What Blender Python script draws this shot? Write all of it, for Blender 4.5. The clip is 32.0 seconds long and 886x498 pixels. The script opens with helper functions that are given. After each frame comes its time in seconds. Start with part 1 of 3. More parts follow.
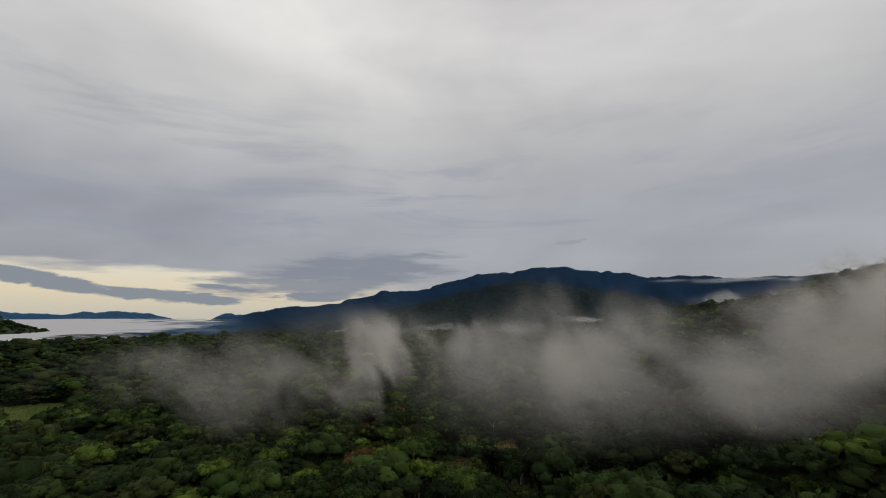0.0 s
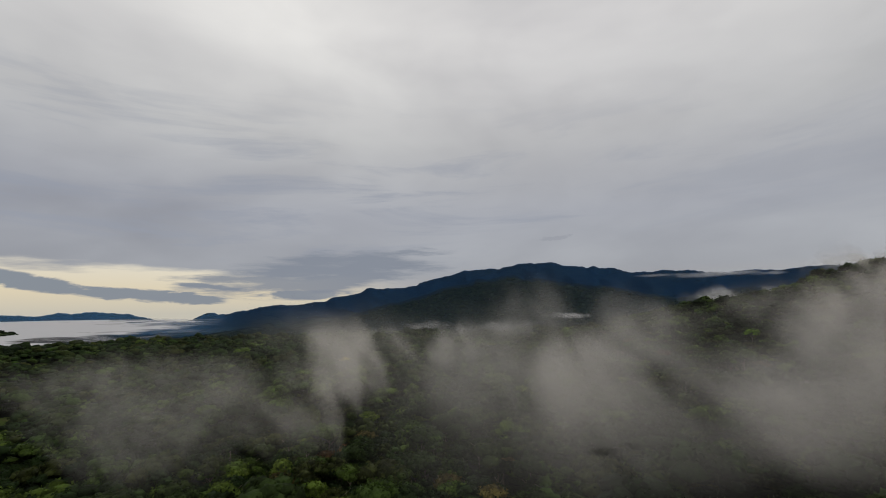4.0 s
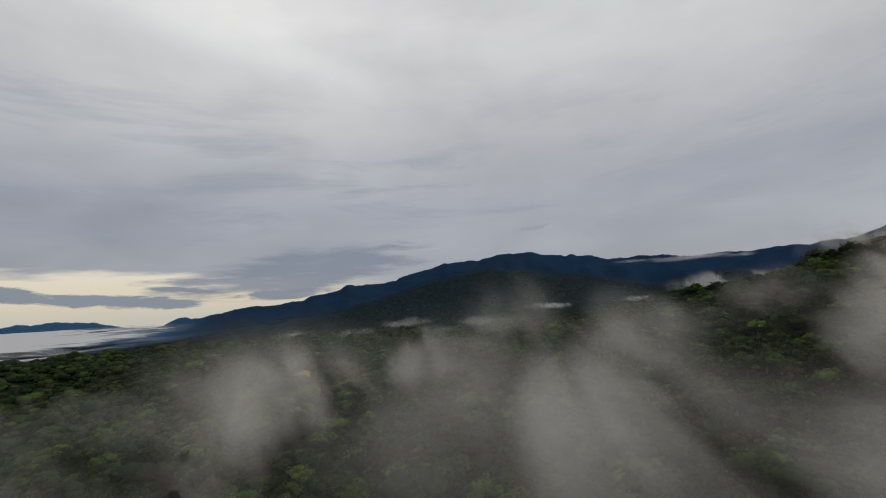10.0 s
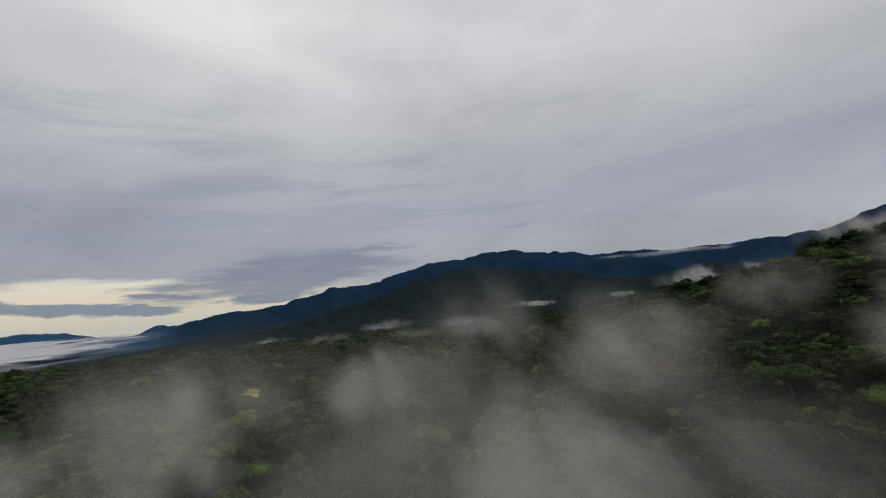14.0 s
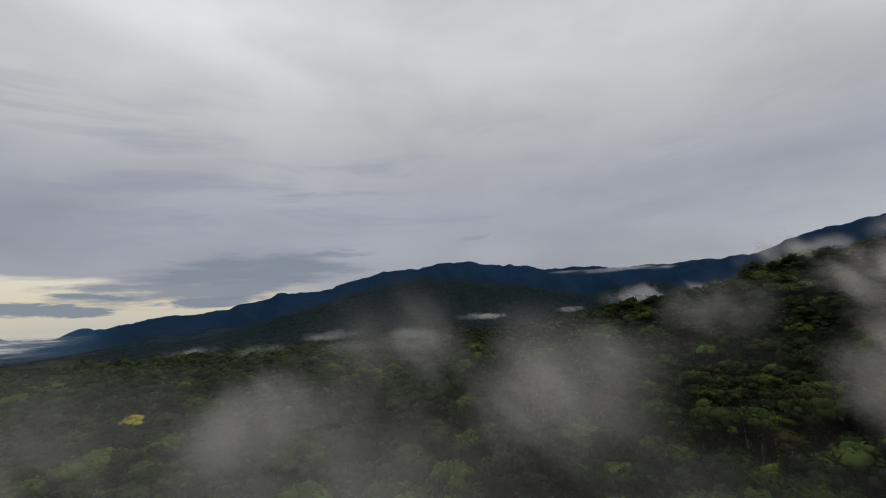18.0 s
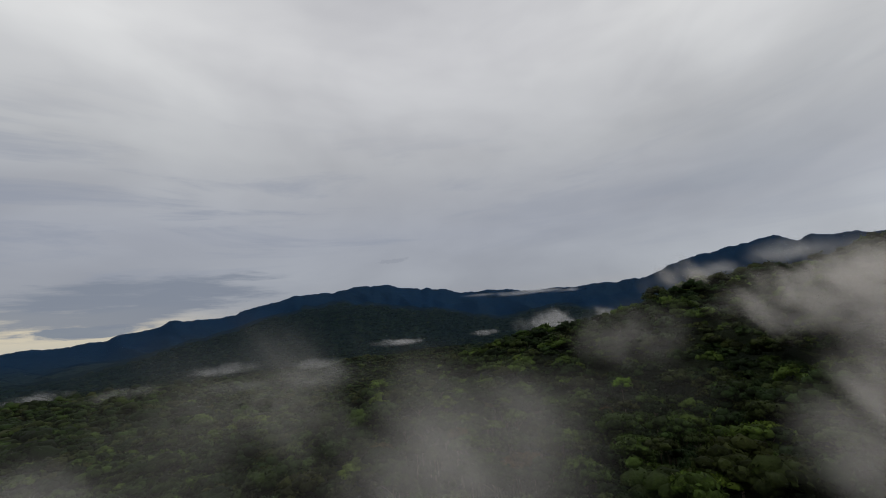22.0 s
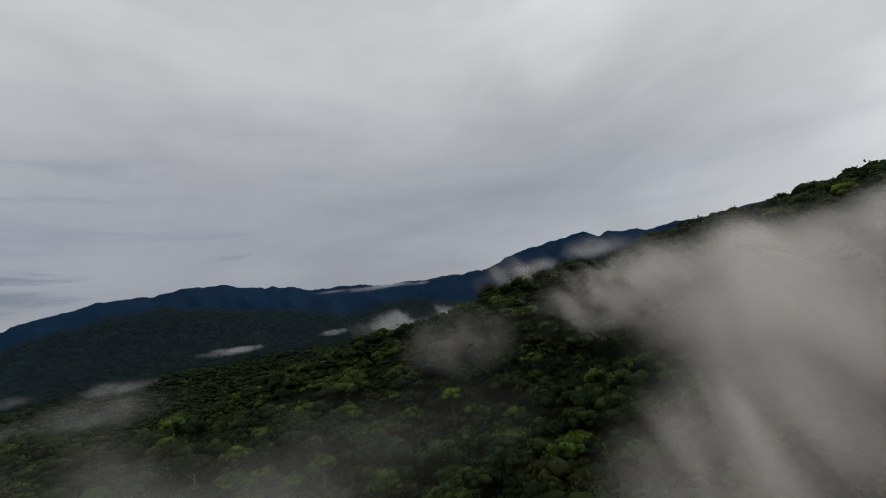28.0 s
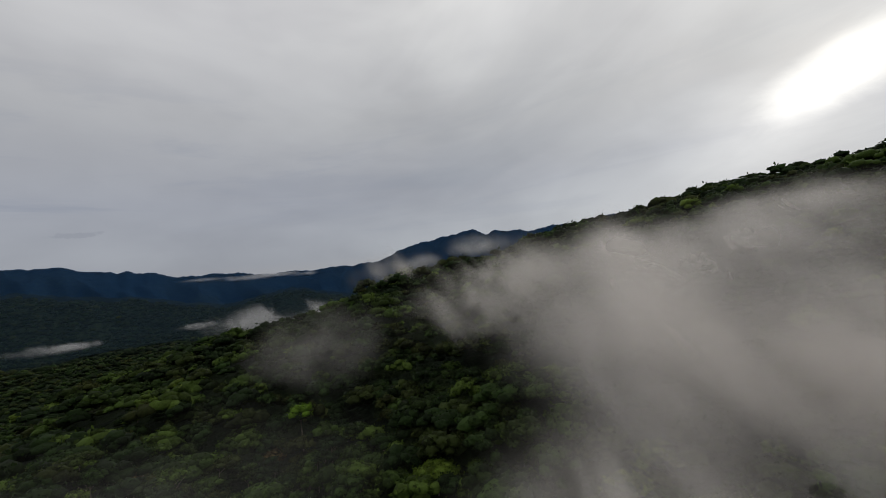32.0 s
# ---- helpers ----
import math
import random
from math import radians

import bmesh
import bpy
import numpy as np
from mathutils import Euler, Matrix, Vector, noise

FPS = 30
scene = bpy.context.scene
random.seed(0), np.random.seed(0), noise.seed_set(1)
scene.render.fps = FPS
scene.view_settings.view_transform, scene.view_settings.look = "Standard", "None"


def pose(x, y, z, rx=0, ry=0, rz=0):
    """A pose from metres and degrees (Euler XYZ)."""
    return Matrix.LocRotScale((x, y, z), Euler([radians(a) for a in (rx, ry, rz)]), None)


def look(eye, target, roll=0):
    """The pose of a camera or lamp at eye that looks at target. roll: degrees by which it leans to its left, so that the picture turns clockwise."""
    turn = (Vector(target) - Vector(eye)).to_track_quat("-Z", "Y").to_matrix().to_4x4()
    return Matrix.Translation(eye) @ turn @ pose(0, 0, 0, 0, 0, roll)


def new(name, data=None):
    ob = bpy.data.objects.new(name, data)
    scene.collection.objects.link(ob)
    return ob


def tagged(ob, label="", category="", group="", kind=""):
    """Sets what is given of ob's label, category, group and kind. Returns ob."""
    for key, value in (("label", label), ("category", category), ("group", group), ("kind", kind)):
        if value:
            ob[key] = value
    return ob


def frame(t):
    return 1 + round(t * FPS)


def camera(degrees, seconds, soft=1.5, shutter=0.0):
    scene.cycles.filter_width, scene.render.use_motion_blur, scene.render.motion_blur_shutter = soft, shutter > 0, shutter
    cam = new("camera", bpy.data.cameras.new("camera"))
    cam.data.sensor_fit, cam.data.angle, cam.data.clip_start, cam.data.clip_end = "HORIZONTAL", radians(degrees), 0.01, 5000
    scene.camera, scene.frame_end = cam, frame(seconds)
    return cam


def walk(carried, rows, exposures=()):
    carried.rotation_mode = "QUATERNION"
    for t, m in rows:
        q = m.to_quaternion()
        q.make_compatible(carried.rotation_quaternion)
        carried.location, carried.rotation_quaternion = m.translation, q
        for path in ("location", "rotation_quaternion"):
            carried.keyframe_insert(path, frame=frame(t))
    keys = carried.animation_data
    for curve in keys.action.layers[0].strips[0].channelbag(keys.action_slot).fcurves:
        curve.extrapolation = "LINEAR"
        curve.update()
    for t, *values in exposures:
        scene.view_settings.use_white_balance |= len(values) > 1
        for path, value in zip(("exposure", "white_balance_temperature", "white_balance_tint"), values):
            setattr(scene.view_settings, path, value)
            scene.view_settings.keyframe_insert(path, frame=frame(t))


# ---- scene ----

# ================= camera and its way =================
cam = camera(93.76, 32.0, soft=0.9)
walk(cam, [
    (0, pose(0.00, 0.00, 0.00, 98.900, 0.000, 0.000)),
    (1, pose(0.75, 5.17, 0.17, 98.705, 0.047, -0.419)),
    (2, pose(1.52, 9.72, 0.94, 98.664, 0.181, -0.808)),
    (5, pose(3.86, 23.57, 3.52, 98.276, 1.091, -2.182)),
    (6, pose(4.85, 28.50, 3.97, 98.138, 1.569, -2.630)),
    (7, pose(6.07, 33.26, 4.65, 97.903, 2.019, -3.082)),
    (8, pose(7.26, 37.67, 4.99, 97.763, 2.348, -3.479)),
    (9, pose(8.51, 42.59, 5.90, 97.607, 2.716, -3.879)),
    (10, pose(10.83, 49.00, 7.38, 97.403, 3.175, -4.257)),
    (11, pose(13.67, 56.12, 8.05, 97.259, 3.594, -4.640)),
    (12, pose(16.49, 63.15, 8.45, 97.149, 4.036, -5.099)),
    (13, pose(19.58, 69.55, 8.73, 97.158, 4.428, -5.595)),
    (14, pose(22.99, 75.21, 8.99, 97.220, 4.683, -6.168)),
    (17, pose(34.26, 90.13, 9.97, 97.649, 3.821, -10.045)),
    (18, pose(37.55, 94.73, 10.51, 98.143, 3.091, -12.289)),
    (19, pose(40.55, 99.57, 11.27, 98.733, 2.514, -14.675)),
    (20, pose(43.58, 104.52, 12.17, 99.376, 2.501, -17.317)),
    (21, pose(46.82, 109.91, 13.03, 100.092, 3.147, -20.347)),
    (22, pose(50.74, 115.23, 13.83, 100.620, 4.356, -23.458)),
    (23, pose(54.44, 119.54, 14.72, 100.787, 5.742, -26.559)),
    (24, pose(57.95, 122.25, 15.65, 100.740, 7.089, -29.608)),
    (27, pose(66.86, 124.87, 18.08, 98.736, 8.308, -39.525)),
    (28, pose(70.55, 125.46, 18.78, 97.757, 7.940, -43.222)),
    (29, pose(74.82, 126.24, 19.38, 96.785, 7.560, -46.902)),
    (30, pose(79.43, 127.77, 19.92, 95.846, 7.179, -50.717)),
    (31, pose(84.40, 129.56, 20.15, 95.190, 6.911, -54.430)),
    (32, pose(89.53, 131.02, 20.16, 94.825, 6.638, -58.206)),
], exposures=[(0, 0.0, 6680, 10), (8, 0.0, 6580, 10), (14, -0.02, 6430, 10), (20, -0.06, 6420, 10), (24, -0.13, 6400, 10), (29, -0.16, 6380, 10), (32, -0.13, 6480, 10)])

# ================= node helpers =================
class Nodes:
    """A short way to write node trees."""
    def __init__(self, tree):
        self.t = tree
        self.t.nodes.clear()

    def n(self, kind, **sets):
        node = self.t.nodes.new(kind)
        for k, v in sets.items():
            if k == "op":
                node.operation = v
            elif k == "noise_dimensions":
                node.noise_dimensions = v
            elif k == "sky_type":
                node.sky_type = v
            elif k == "feature":
                node.feature = v
        return node

    def put(self, sock, v):
        if v is None:
            return
        if hasattr(v, "links"):
            self.t.links.new(v, sock)
        else:
            sock.default_value = v

    def m(self, op, a, b=None, c=None, clamp=False):
        node = self.n("ShaderNodeMath", op=op)
        node.use_clamp = clamp
        for s, v in zip(node.inputs, (a, b, c)):
            self.put(s, v)
        return node.outputs[0]

    def vm(self, op, a, b=None):
        node = self.n("ShaderNodeVectorMath", op=op)
        for s, v in zip(node.inputs, (a, b)):
            self.put(s, v)
        return node.outputs["Value"] if op in ("DOT_PRODUCT", "LENGTH", "DISTANCE") else node.outputs[0]

    def xyz(self, x=0.0, y=0.0, z=0.0):
        node = self.n("ShaderNodeCombineXYZ")
        for s, v in zip(node.inputs, (x, y, z)):
            self.put(s, v)
        return node.outputs[0]

    def sep(self, v):
        node = self.n("ShaderNodeSeparateXYZ")
        self.put(node.inputs[0], v)
        return node.outputs

    def noise(self, vec, scale, detail=4.0, rough=0.55, dist=0.0):
        node = self.n("ShaderNodeTexNoise")
        self.put(node.inputs["Vector"], vec)
        node.inputs["Scale"].default_value = scale
        node.inputs["Detail"].default_value = detail
        node.inputs["Roughness"].default_value = rough
        node.inputs["Distortion"].default_value = dist
        return node.outputs["Fac"]

    def step(self, v, a, b, lo=0.0, hi=1.0):
        node = self.n("ShaderNodeMapRange")
        node.interpolation_type = "SMOOTHSTEP"
        self.put(node.inputs["Value"], v)
        node.inputs["From Min"].default_value = a
        node.inputs["From Max"].default_value = b
        node.inputs["To Min"].default_value = lo
        node.inputs["To Max"].default_value = hi
        return node.outputs[0]

    def mix(self, fac, a, b, blend="MIX"):
        node = self.n("ShaderNodeMix")
        node.data_type, node.blend_type = "RGBA", blend
        self.put(node.inputs[0], fac)
        for s, v in ((node.inputs[6], a), (node.inputs[7], b)):
            self.put(s, (*v, 1.0) if isinstance(v, tuple) and len(v) == 3 else v)
        return node.outputs[2]

    def ramp(self, v, stops):
        node = self.n("ShaderNodeValToRGB")
        self.put(node.inputs[0], v)
        el = node.color_ramp.elements
        while len(el) < len(stops):
            el.new(0.5)
        for e, (p, c) in zip(el, stops):
            e.position, e.color = p, (*c, 1.0)
        return node.outputs[0]


# ================= sky and light =================
SUN_AZ, SUN_EL = 103.5, 17.0          # degrees from +y towards +x; above the horizon
sun_way = Vector((math.sin(radians(SUN_AZ)) * math.cos(radians(SUN_EL)),
                  math.cos(radians(SUN_AZ)) * math.cos(radians(SUN_EL)), math.sin(radians(SUN_EL))))


def build_sky():
    world = bpy.data.worlds.new("overcast_sky")
    scene.world = world
    world.use_nodes = True
    g = Nodes(world.node_tree)
    way = g.vm("NORMALIZE", g.n("ShaderNodeTexCoord").outputs["Generated"])
    x, y, z = g.sep(way)
    az = g.m("MULTIPLY", g.m("ARCTAN2", x, y), 57.2958)
    el = g.m("MULTIPLY", g.m("ARCSINE", z), 57.2958)
    up = g.m("MAXIMUM", z, 0.0)
    lift = g.m("ADD", up, 0.16)
    flat = g.xyz(g.m("DIVIDE", x, lift), g.m("DIVIDE", y, lift), 0.0)
    # the overcast deck: brighter overhead, blue-grey lower down
    deck = g.ramp(up, [(0.0, (0.44, 0.43, 0.42)), (0.09, (0.36, 0.38, 0.42)), (0.22, (0.36, 0.38, 0.43)),
                       (0.38, (0.47, 0.48, 0.50)), (0.58, (0.67, 0.67, 0.68)), (1.0, (0.72, 0.72, 0.72))])
    big = g.noise(g.vm("MULTIPLY", way, (1.0, 1.0, 2.2)), 1.5, 4.0, 0.5, 0.4)
    fine = g.noise(g.vm("MULTIPLY", way, (1.0, 1.0, 2.4)), 4.0, 5.0, 0.5, 0.4)
    tone = g.m("ADD", g.step(big, 0.3, 0.7, 0.88, 1.13), g.step(fine, 0.3, 0.7, -0.04, 0.04))
    deck = g.mix(1.0, deck, g.xyz(tone, tone, g.m("ADD", g.m("MULTIPLY", tone, 0.9), 0.1)), "MULTIPLY")
    side = g.m("MULTIPLY", g.m("ADD", g.m("ADD", g.step(az, -45.0, 15.0, 0.90, 0.965), g.m("MULTIPLY", g.step(az, 22.0, -28.0, -0.04, 0.16), g.step(el, 8.0, 24.0))), g.step(az, 28.0, 72.0, 0.0, 0.2)), 0.985)
    deck = g.mix(1.0, deck, g.xyz(side, side, g.m("ADD", g.m("MULTIPLY", side, 0.85), 0.15)), "MULTIPLY")
    # long bars of darker stratus above the horizon
    low = g.xyz(g.m("MULTIPLY", az, 0.022), g.m("ADD", g.m("MULTIPLY", el, 0.16), g.m("MULTIPLY", az, -0.006)), 0.0)
    bars = g.noise(low, 1.5, 6.0, 0.6, 0.5)
    bar_fac = g.m("MULTIPLY", g.step(bars, 0.48, 0.66), g.m("MULTIPLY", g.step(el, 3.0, 9.0), g.step(el, 30.0, 15.0)))
    deck = g.mix(g.m("MULTIPLY", bar_fac, g.step(az, 42.0, 5.0, 0.25, 0.75)), deck, (0.30, 0.33, 0.40))
    # the clear strip along the horizon with its bars of cloud
    strip_edge = g.m("ADD", el, g.m("MULTIPLY", g.m("SUBTRACT", g.noise(low, 3.0, 5.0), 0.5), 6.0))
    strip = g.m("MULTIPLY", g.step(strip_edge, 5.6, 4.2), g.step(g.m("ADD", az, g.m("MULTIPLY", el, 2.0)), 6.0, -16.0))
    strip = g.m("MULTIPLY", strip, g.step(az, -130.0, -80.0))
    ragged = g.m("MULTIPLY", g.m("SUBTRACT", g.noise(g.xyz(g.m("MULTIPLY", az, 0.16), g.m("MULTIPLY", el, 0.7), 3.0), 1.3, 6.0, 0.62, 0.5), 0.5), 3.4)

    def bar(ca, ce, half, thick, tilt):
        """A ragged bar of cloud about one bearing and height."""
        p = g.m("DIVIDE", g.m("SUBTRACT", az, ca), half)
        q = g.m("DIVIDE", g.m("SUBTRACT", el, g.m("ADD", ce, g.m("MULTIPLY", g.m("SUBTRACT", az, ca), tilt))), thick)
        d = g.m("ADD", g.m("ADD", g.m("MULTIPLY", p, p), g.m("MULTIPLY", q, q)), ragged)
        return g.step(d, 1.15, 0.55)

    bars_low = g.m("MAXIMUM", bar(-45.0, 3.6, 8.5, 0.85, -0.2), bar(-33.0, 2.0, 8.5, 0.8, -0.07))
    bars_low = g.m("MAXIMUM", bars_low, g.m("MAXIMUM", bar(-27.0, 3.1, 4.0, 0.4, -0.05), bar(-17.0, 2.2, 6.0, 0.6, 0.04)))
    deck = g.mix(g.m("MULTIPLY", bars_low, g.m("MULTIPLY", strip, 0.9)), deck, (0.225, 0.26, 0.31))
    strip = g.m("MULTIPLY", strip, g.m("SUBTRACT", 1.0, bars_low))
    glow = g.ramp(g.m("DIVIDE", el, 8.0), [(0.0, (0.55, 0.53, 0.46)), (0.3, (0.71, 0.63, 0.47)), (0.6, (0.74, 0.69, 0.57)), (1.0, (0.6, 0.6, 0.6))])
    deck = g.mix(strip, deck, glow)
    # one slate-blue cloud bank, long and tapering
    ca = g.m("DIVIDE", g.m("ADD", az, 14.5), 16.0)
    ce = g.m("DIVIDE", g.m("SUBTRACT", el, g.m("ADD", 5.0, g.m("MULTIPLY", g.m("ADD", az, 14.5), 0.12))), 2.7)
    bank = g.m("ADD", g.m("ADD", g.m("MULTIPLY", ca, ca), g.m("MULTIPLY", ce, ce)),
               g.m("MULTIPLY", g.m("SUBTRACT", g.noise(g.xyz(g.m("MULTIPLY", az, 0.085), g.m("MULTIPLY", el, 0.6), 7.0), 1.3, 6.0, 0.6), 0.5), 3.6))
    deck = g.mix(g.step(bank, 1.25, 0.25, 0.0, 0.9), deck, (0.225, 0.255, 0.315))
    # small dark shreds above the main crest
    shred = g.m("ADD", g.m("POWER", g.m("DIVIDE", g.m("SUBTRACT", az, 17.2), 2.6), 2.0), g.m("POWER", g.m("DIVIDE", g.m("SUBTRACT", el, g.m("ADD", 9.4, g.m("MULTIPLY", g.m("SUBTRACT", az, 17.2), 0.08))), 0.35), 2.0))
    shred = g.m("ADD", shred, g.m("MULTIPLY", g.m("SUBTRACT", g.noise(g.xyz(az, g.m("MULTIPLY", el, 2.0), 1.0), 1.1, 3.0), 0.5), 3.5))
    deck = g.mix(g.step(shred, 1.0, 0.2, 0.0, 0.6), deck, (0.30, 0.32, 0.37))
    # the sun behind the deck
    dot = g.m("MAXIMUM", g.vm("DOT_PRODUCT", way, tuple(sun_way)), 0.0)
    torn = g.noise(g.vm("ADD", flat, (3.0, 1.0, 0.0)), 2.6, 5.0, 0.6, 0.8)
    sa, se = g.m("SUBTRACT", az, SUN_AZ + 1.0), g.m("SUBTRACT", el, SUN_EL - 0.8)
    along = g.m("ADD", g.m("MULTIPLY", sa, 0.93), g.m("MULTIPLY", se, 0.37))
    across = g.m("SUBTRACT", g.m("MULTIPLY", se, 0.93), g.m("MULTIPLY", sa, 0.37))
    gap = g.m("SQRT", g.m("ADD", g.m("POWER", g.m("DIVIDE", along, 6.2), 2.0), g.m("POWER", g.m("DIVIDE", across, 2.5), 2.0)))
    gap = g.m("ADD", gap, g.m("MULTIPLY", g.m("SUBTRACT", torn, 0.5), 0.9))
    halo = g.m("ADD", g.step(gap, 1.6, 0.2, 0.0, 0.66), g.step(gap, 3.2, 0.6, 0.0, 0.2))
    wide = g.m("MULTIPLY", g.m("POWER", dot, 8.0), 0.2)
    shine = g.m("ADD", halo, wide)
    deck = g.mix(1.0, deck, g.mix(1.0, (1.0, 0.96, 0.86), g.xyz(shine, shine, shine), "MULTIPLY"), "ADD")
    sweep = g.noise(g.xyz(g.m("MULTIPLY", along, 0.02), g.m("MULTIPLY", across, 0.05), 5.0), 1.5, 4.0, 0.5, 0.8)
    sweep_fac = g.m("MULTIPLY", g.step(az, 30.0, 62.0), g.step(el, 6.0, 14.0))
    sweep_tone = g.m("ADD", 1.0, g.m("MULTIPLY", sweep_fac, g.step(sweep, 0.32, 0.68, -0.055, 0.055)))
    deck = g.mix(1.0, deck, g.xyz(sweep_tone, sweep_tone, sweep_tone), "MULTIPLY")
    # blue air high above, seen faintly through the thinnest places
    sky = g.n("ShaderNodeTexSky", sky_type="NISHITA")
    sky.sun_disc = False
    sky.sun_elevation, sky.sun_rotation = radians(SUN_EL), radians(SUN_AZ)
    back = g.n("ShaderNodeBackground")
    g.put(back.inputs["Color"], sky.outputs[0])
    back.inputs["Strength"].default_value = 0.06
    cloud = g.n("ShaderNodeBackground")
    g.put(cloud.inputs["Color"], deck)
    cloud.inputs["Strength"].default_value = 1.0
    both = g.n("ShaderNodeMixShader")
    g.put(both.inputs[0], g.step(big, 0.28, 0.42, 0.88, 0.97))
    g.put(both.inputs[1], back.outputs[0])
    g.put(both.inputs[2], cloud.outputs[0])
    out = g.n("ShaderNodeOutputWorld")
    g.put(out.inputs[0], both.outputs[0])


build_sky()
sun = new("sun", bpy.data.lights.new("sun", "SUN"))
sun.data.energy, sun.data.angle, sun.data.color = 0.8, radians(14), (1.0, 0.95, 0.86)
sun.matrix_world = look(sun_way * 900, (0, 0, 0))
scene.cycles.transparent_max_bounces = 96

# ================= materials =================
def material(name):
    mat = bpy.data.materials.new(name)
    mat.use_nodes = True
    return mat, Nodes(mat.node_tree)


def finish(g, shader):
    out = g.n("ShaderNodeOutputMaterial")
    g.put(out.inputs[0], shader)


def principled(g, color, rough=0.7, normal=None, spec=0.3):
    b = g.n("ShaderNodeBsdfPrincipled")
    g.put(b.inputs["Base Color"], color if hasattr(color, "links") else (*color, 1.0))
    g.put(b.inputs["Roughness"], rough)
    b.inputs["Specular IOR Level"].default_value = spec
    if normal is not None:
        g.put(b.inputs["Normal"], normal)
    return b.outputs[0]


def bump(g, height, strength=0.5, dist=1.0):
    b = g.n("ShaderNodeBump")
    b.inputs["Strength"].default_value, b.inputs["Distance"].default_value = strength, dist
    g.put(b.inputs["Height"], height)
    return b.outputs[0]


def leaf_material(name, dark, mid, light, per_object):
    """Foliage: three greens by tree, mottled leaf by leaf, partly see-through to light."""
    mat, g = material(name)
    if per_object:
        tree = g.n("ShaderNodeObjectInfo").outputs["Random"]
    else:
        at = g.n("ShaderNodeAttribute")
        at.attribute_name = "tree_tone"
        tree = at.outputs["Fac"]
    leaf = g.n("ShaderNodeNewGeometry").outputs["Random Per Island"]
    where = g.n("ShaderNodeTexCoord").outputs["Object"]
    col = g.ramp(tree, [(0.0, dark), (0.3, tuple(0.72 * c for c in mid)), (0.44, (mid[0] * 1.45, mid[1] * 0.92, mid[2])), (0.6, mid), (0.92, light), (1.0, (light[0] * 1.35, light[1] * 1.25, light[2]))])
    mottle = g.noise(where, 1.3, 4.0, 0.65)
    k = g.m("ADD", g.step(leaf, 0.0, 1.0, 0.5, 1.4), g.step(mottle, 0.3, 0.7, -0.22, 0.22))
    col = g.mix(1.0, col, g.xyz(k, k, k), "MULTIPLY")
    dif = principled(g, col, 0.75, bump(g, mottle, 0.9, 0.6), 0.12)
    tra = g.n("ShaderNodeBsdfTranslucent")
    g.put(tra.inputs[0], col)
    mx = g.n("ShaderNodeMixShader")
    mx.inputs[0].default_value = 0.3
    g.put(mx.inputs[1], dif)
    g.put(mx.inputs[2], tra.outputs[0])
    finish(g, mx.outputs[0])
    return mat


LEAF = leaf_material("rainforest_leaves", (0.013, 0.026, 0.008), (0.029, 0.056, 0.012), (0.080, 0.126, 0.020), True)
LEAF_MASS = leaf_material("rainforest_leaves_mass", (0.013, 0.025, 0.008), (0.027, 0.052, 0.012), (0.080, 0.124, 0.020), False)
LEAF_BRIGHT = leaf_material("young_bright_leaves", (0.13, 0.24, 0.02), (0.15, 0.27, 0.02), (0.18, 0.30, 0.03), True)
LEAF_YELLOW = leaf_material("yellow_blossom", (0.58, 0.50, 0.07), (0.62, 0.54, 0.08), (0.66, 0.58, 0.10), True)
LEAF_PALE = leaf_material("withered_buff_leaves", (0.22, 0.16, 0.10), (0.26, 0.19, 0.12), (0.30, 0.23, 0.15), True)
LEAF_RUST = leaf_material("rust_tinged_leaves", (0.075, 0.062, 0.022), (0.095, 0.075, 0.026), (0.12, 0.10, 0.03), True)


def bark_material():
    mat, g = material("pale_bark")
    c = g.n("ShaderNodeTexCoord").outputs["Object"]
    k = g.noise(g.vm("MULTIPLY", c, (3.0, 3.0, 0.7)), 2.0, 6.0)
    col = g.ramp(k, [(0.3, (0.12, 0.09, 0.065)), (0.55, (0.26, 0.22, 0.17)), (0.75, (0.40, 0.36, 0.30))])
    finish(g, principled(g, col, 0.85, bump(g, k, 0.6, 0.1)))
    return mat


BARK = bark_material()


def ground_material():
    """Forest floor and, far off, the closed canopy: greens at three sizes with crown-sized relief."""
    mat, g = material("forested_ground")
    c = g.n("ShaderNodeTexCoord").outputs["Object"]
    vor = g.n("ShaderNodeTexVoronoi")
    g.put(vor.inputs["Vector"], g.vm("MULTIPLY", c, (1.0, 1.0, 0.6)))
    vor.inputs["Scale"].default_value = 0.085
    crown = vor.outputs["Distance"]
    each = g.sep(vor.outputs["Color"])[0]
    wide = g.noise(c, 0.004, 5.0)
    fine = g.noise(c, 0.35, 5.0, 0.65)
    tone = g.m("ADD", g.m("MULTIPLY", each, 0.5), g.m("ADD", g.m("MULTIPLY", wide, 0.5), g.m("MULTIPLY", fine, 0.25)))
    col = g.ramp(tone, [(0.25, (0.010, 0.020, 0.010)), (0.6, (0.020, 0.035, 0.014)), (0.9, (0.040, 0.060, 0.020))])
    relief = g.m("ADD", g.m("MULTIPLY", crown, -0.7), g.m("MULTIPLY", fine, 0.5))
    finish(g, principled(g, col, 0.8, bump(g, relief, 1.0, 7.0), 0.15))
    return mat


GROUND = ground_material()


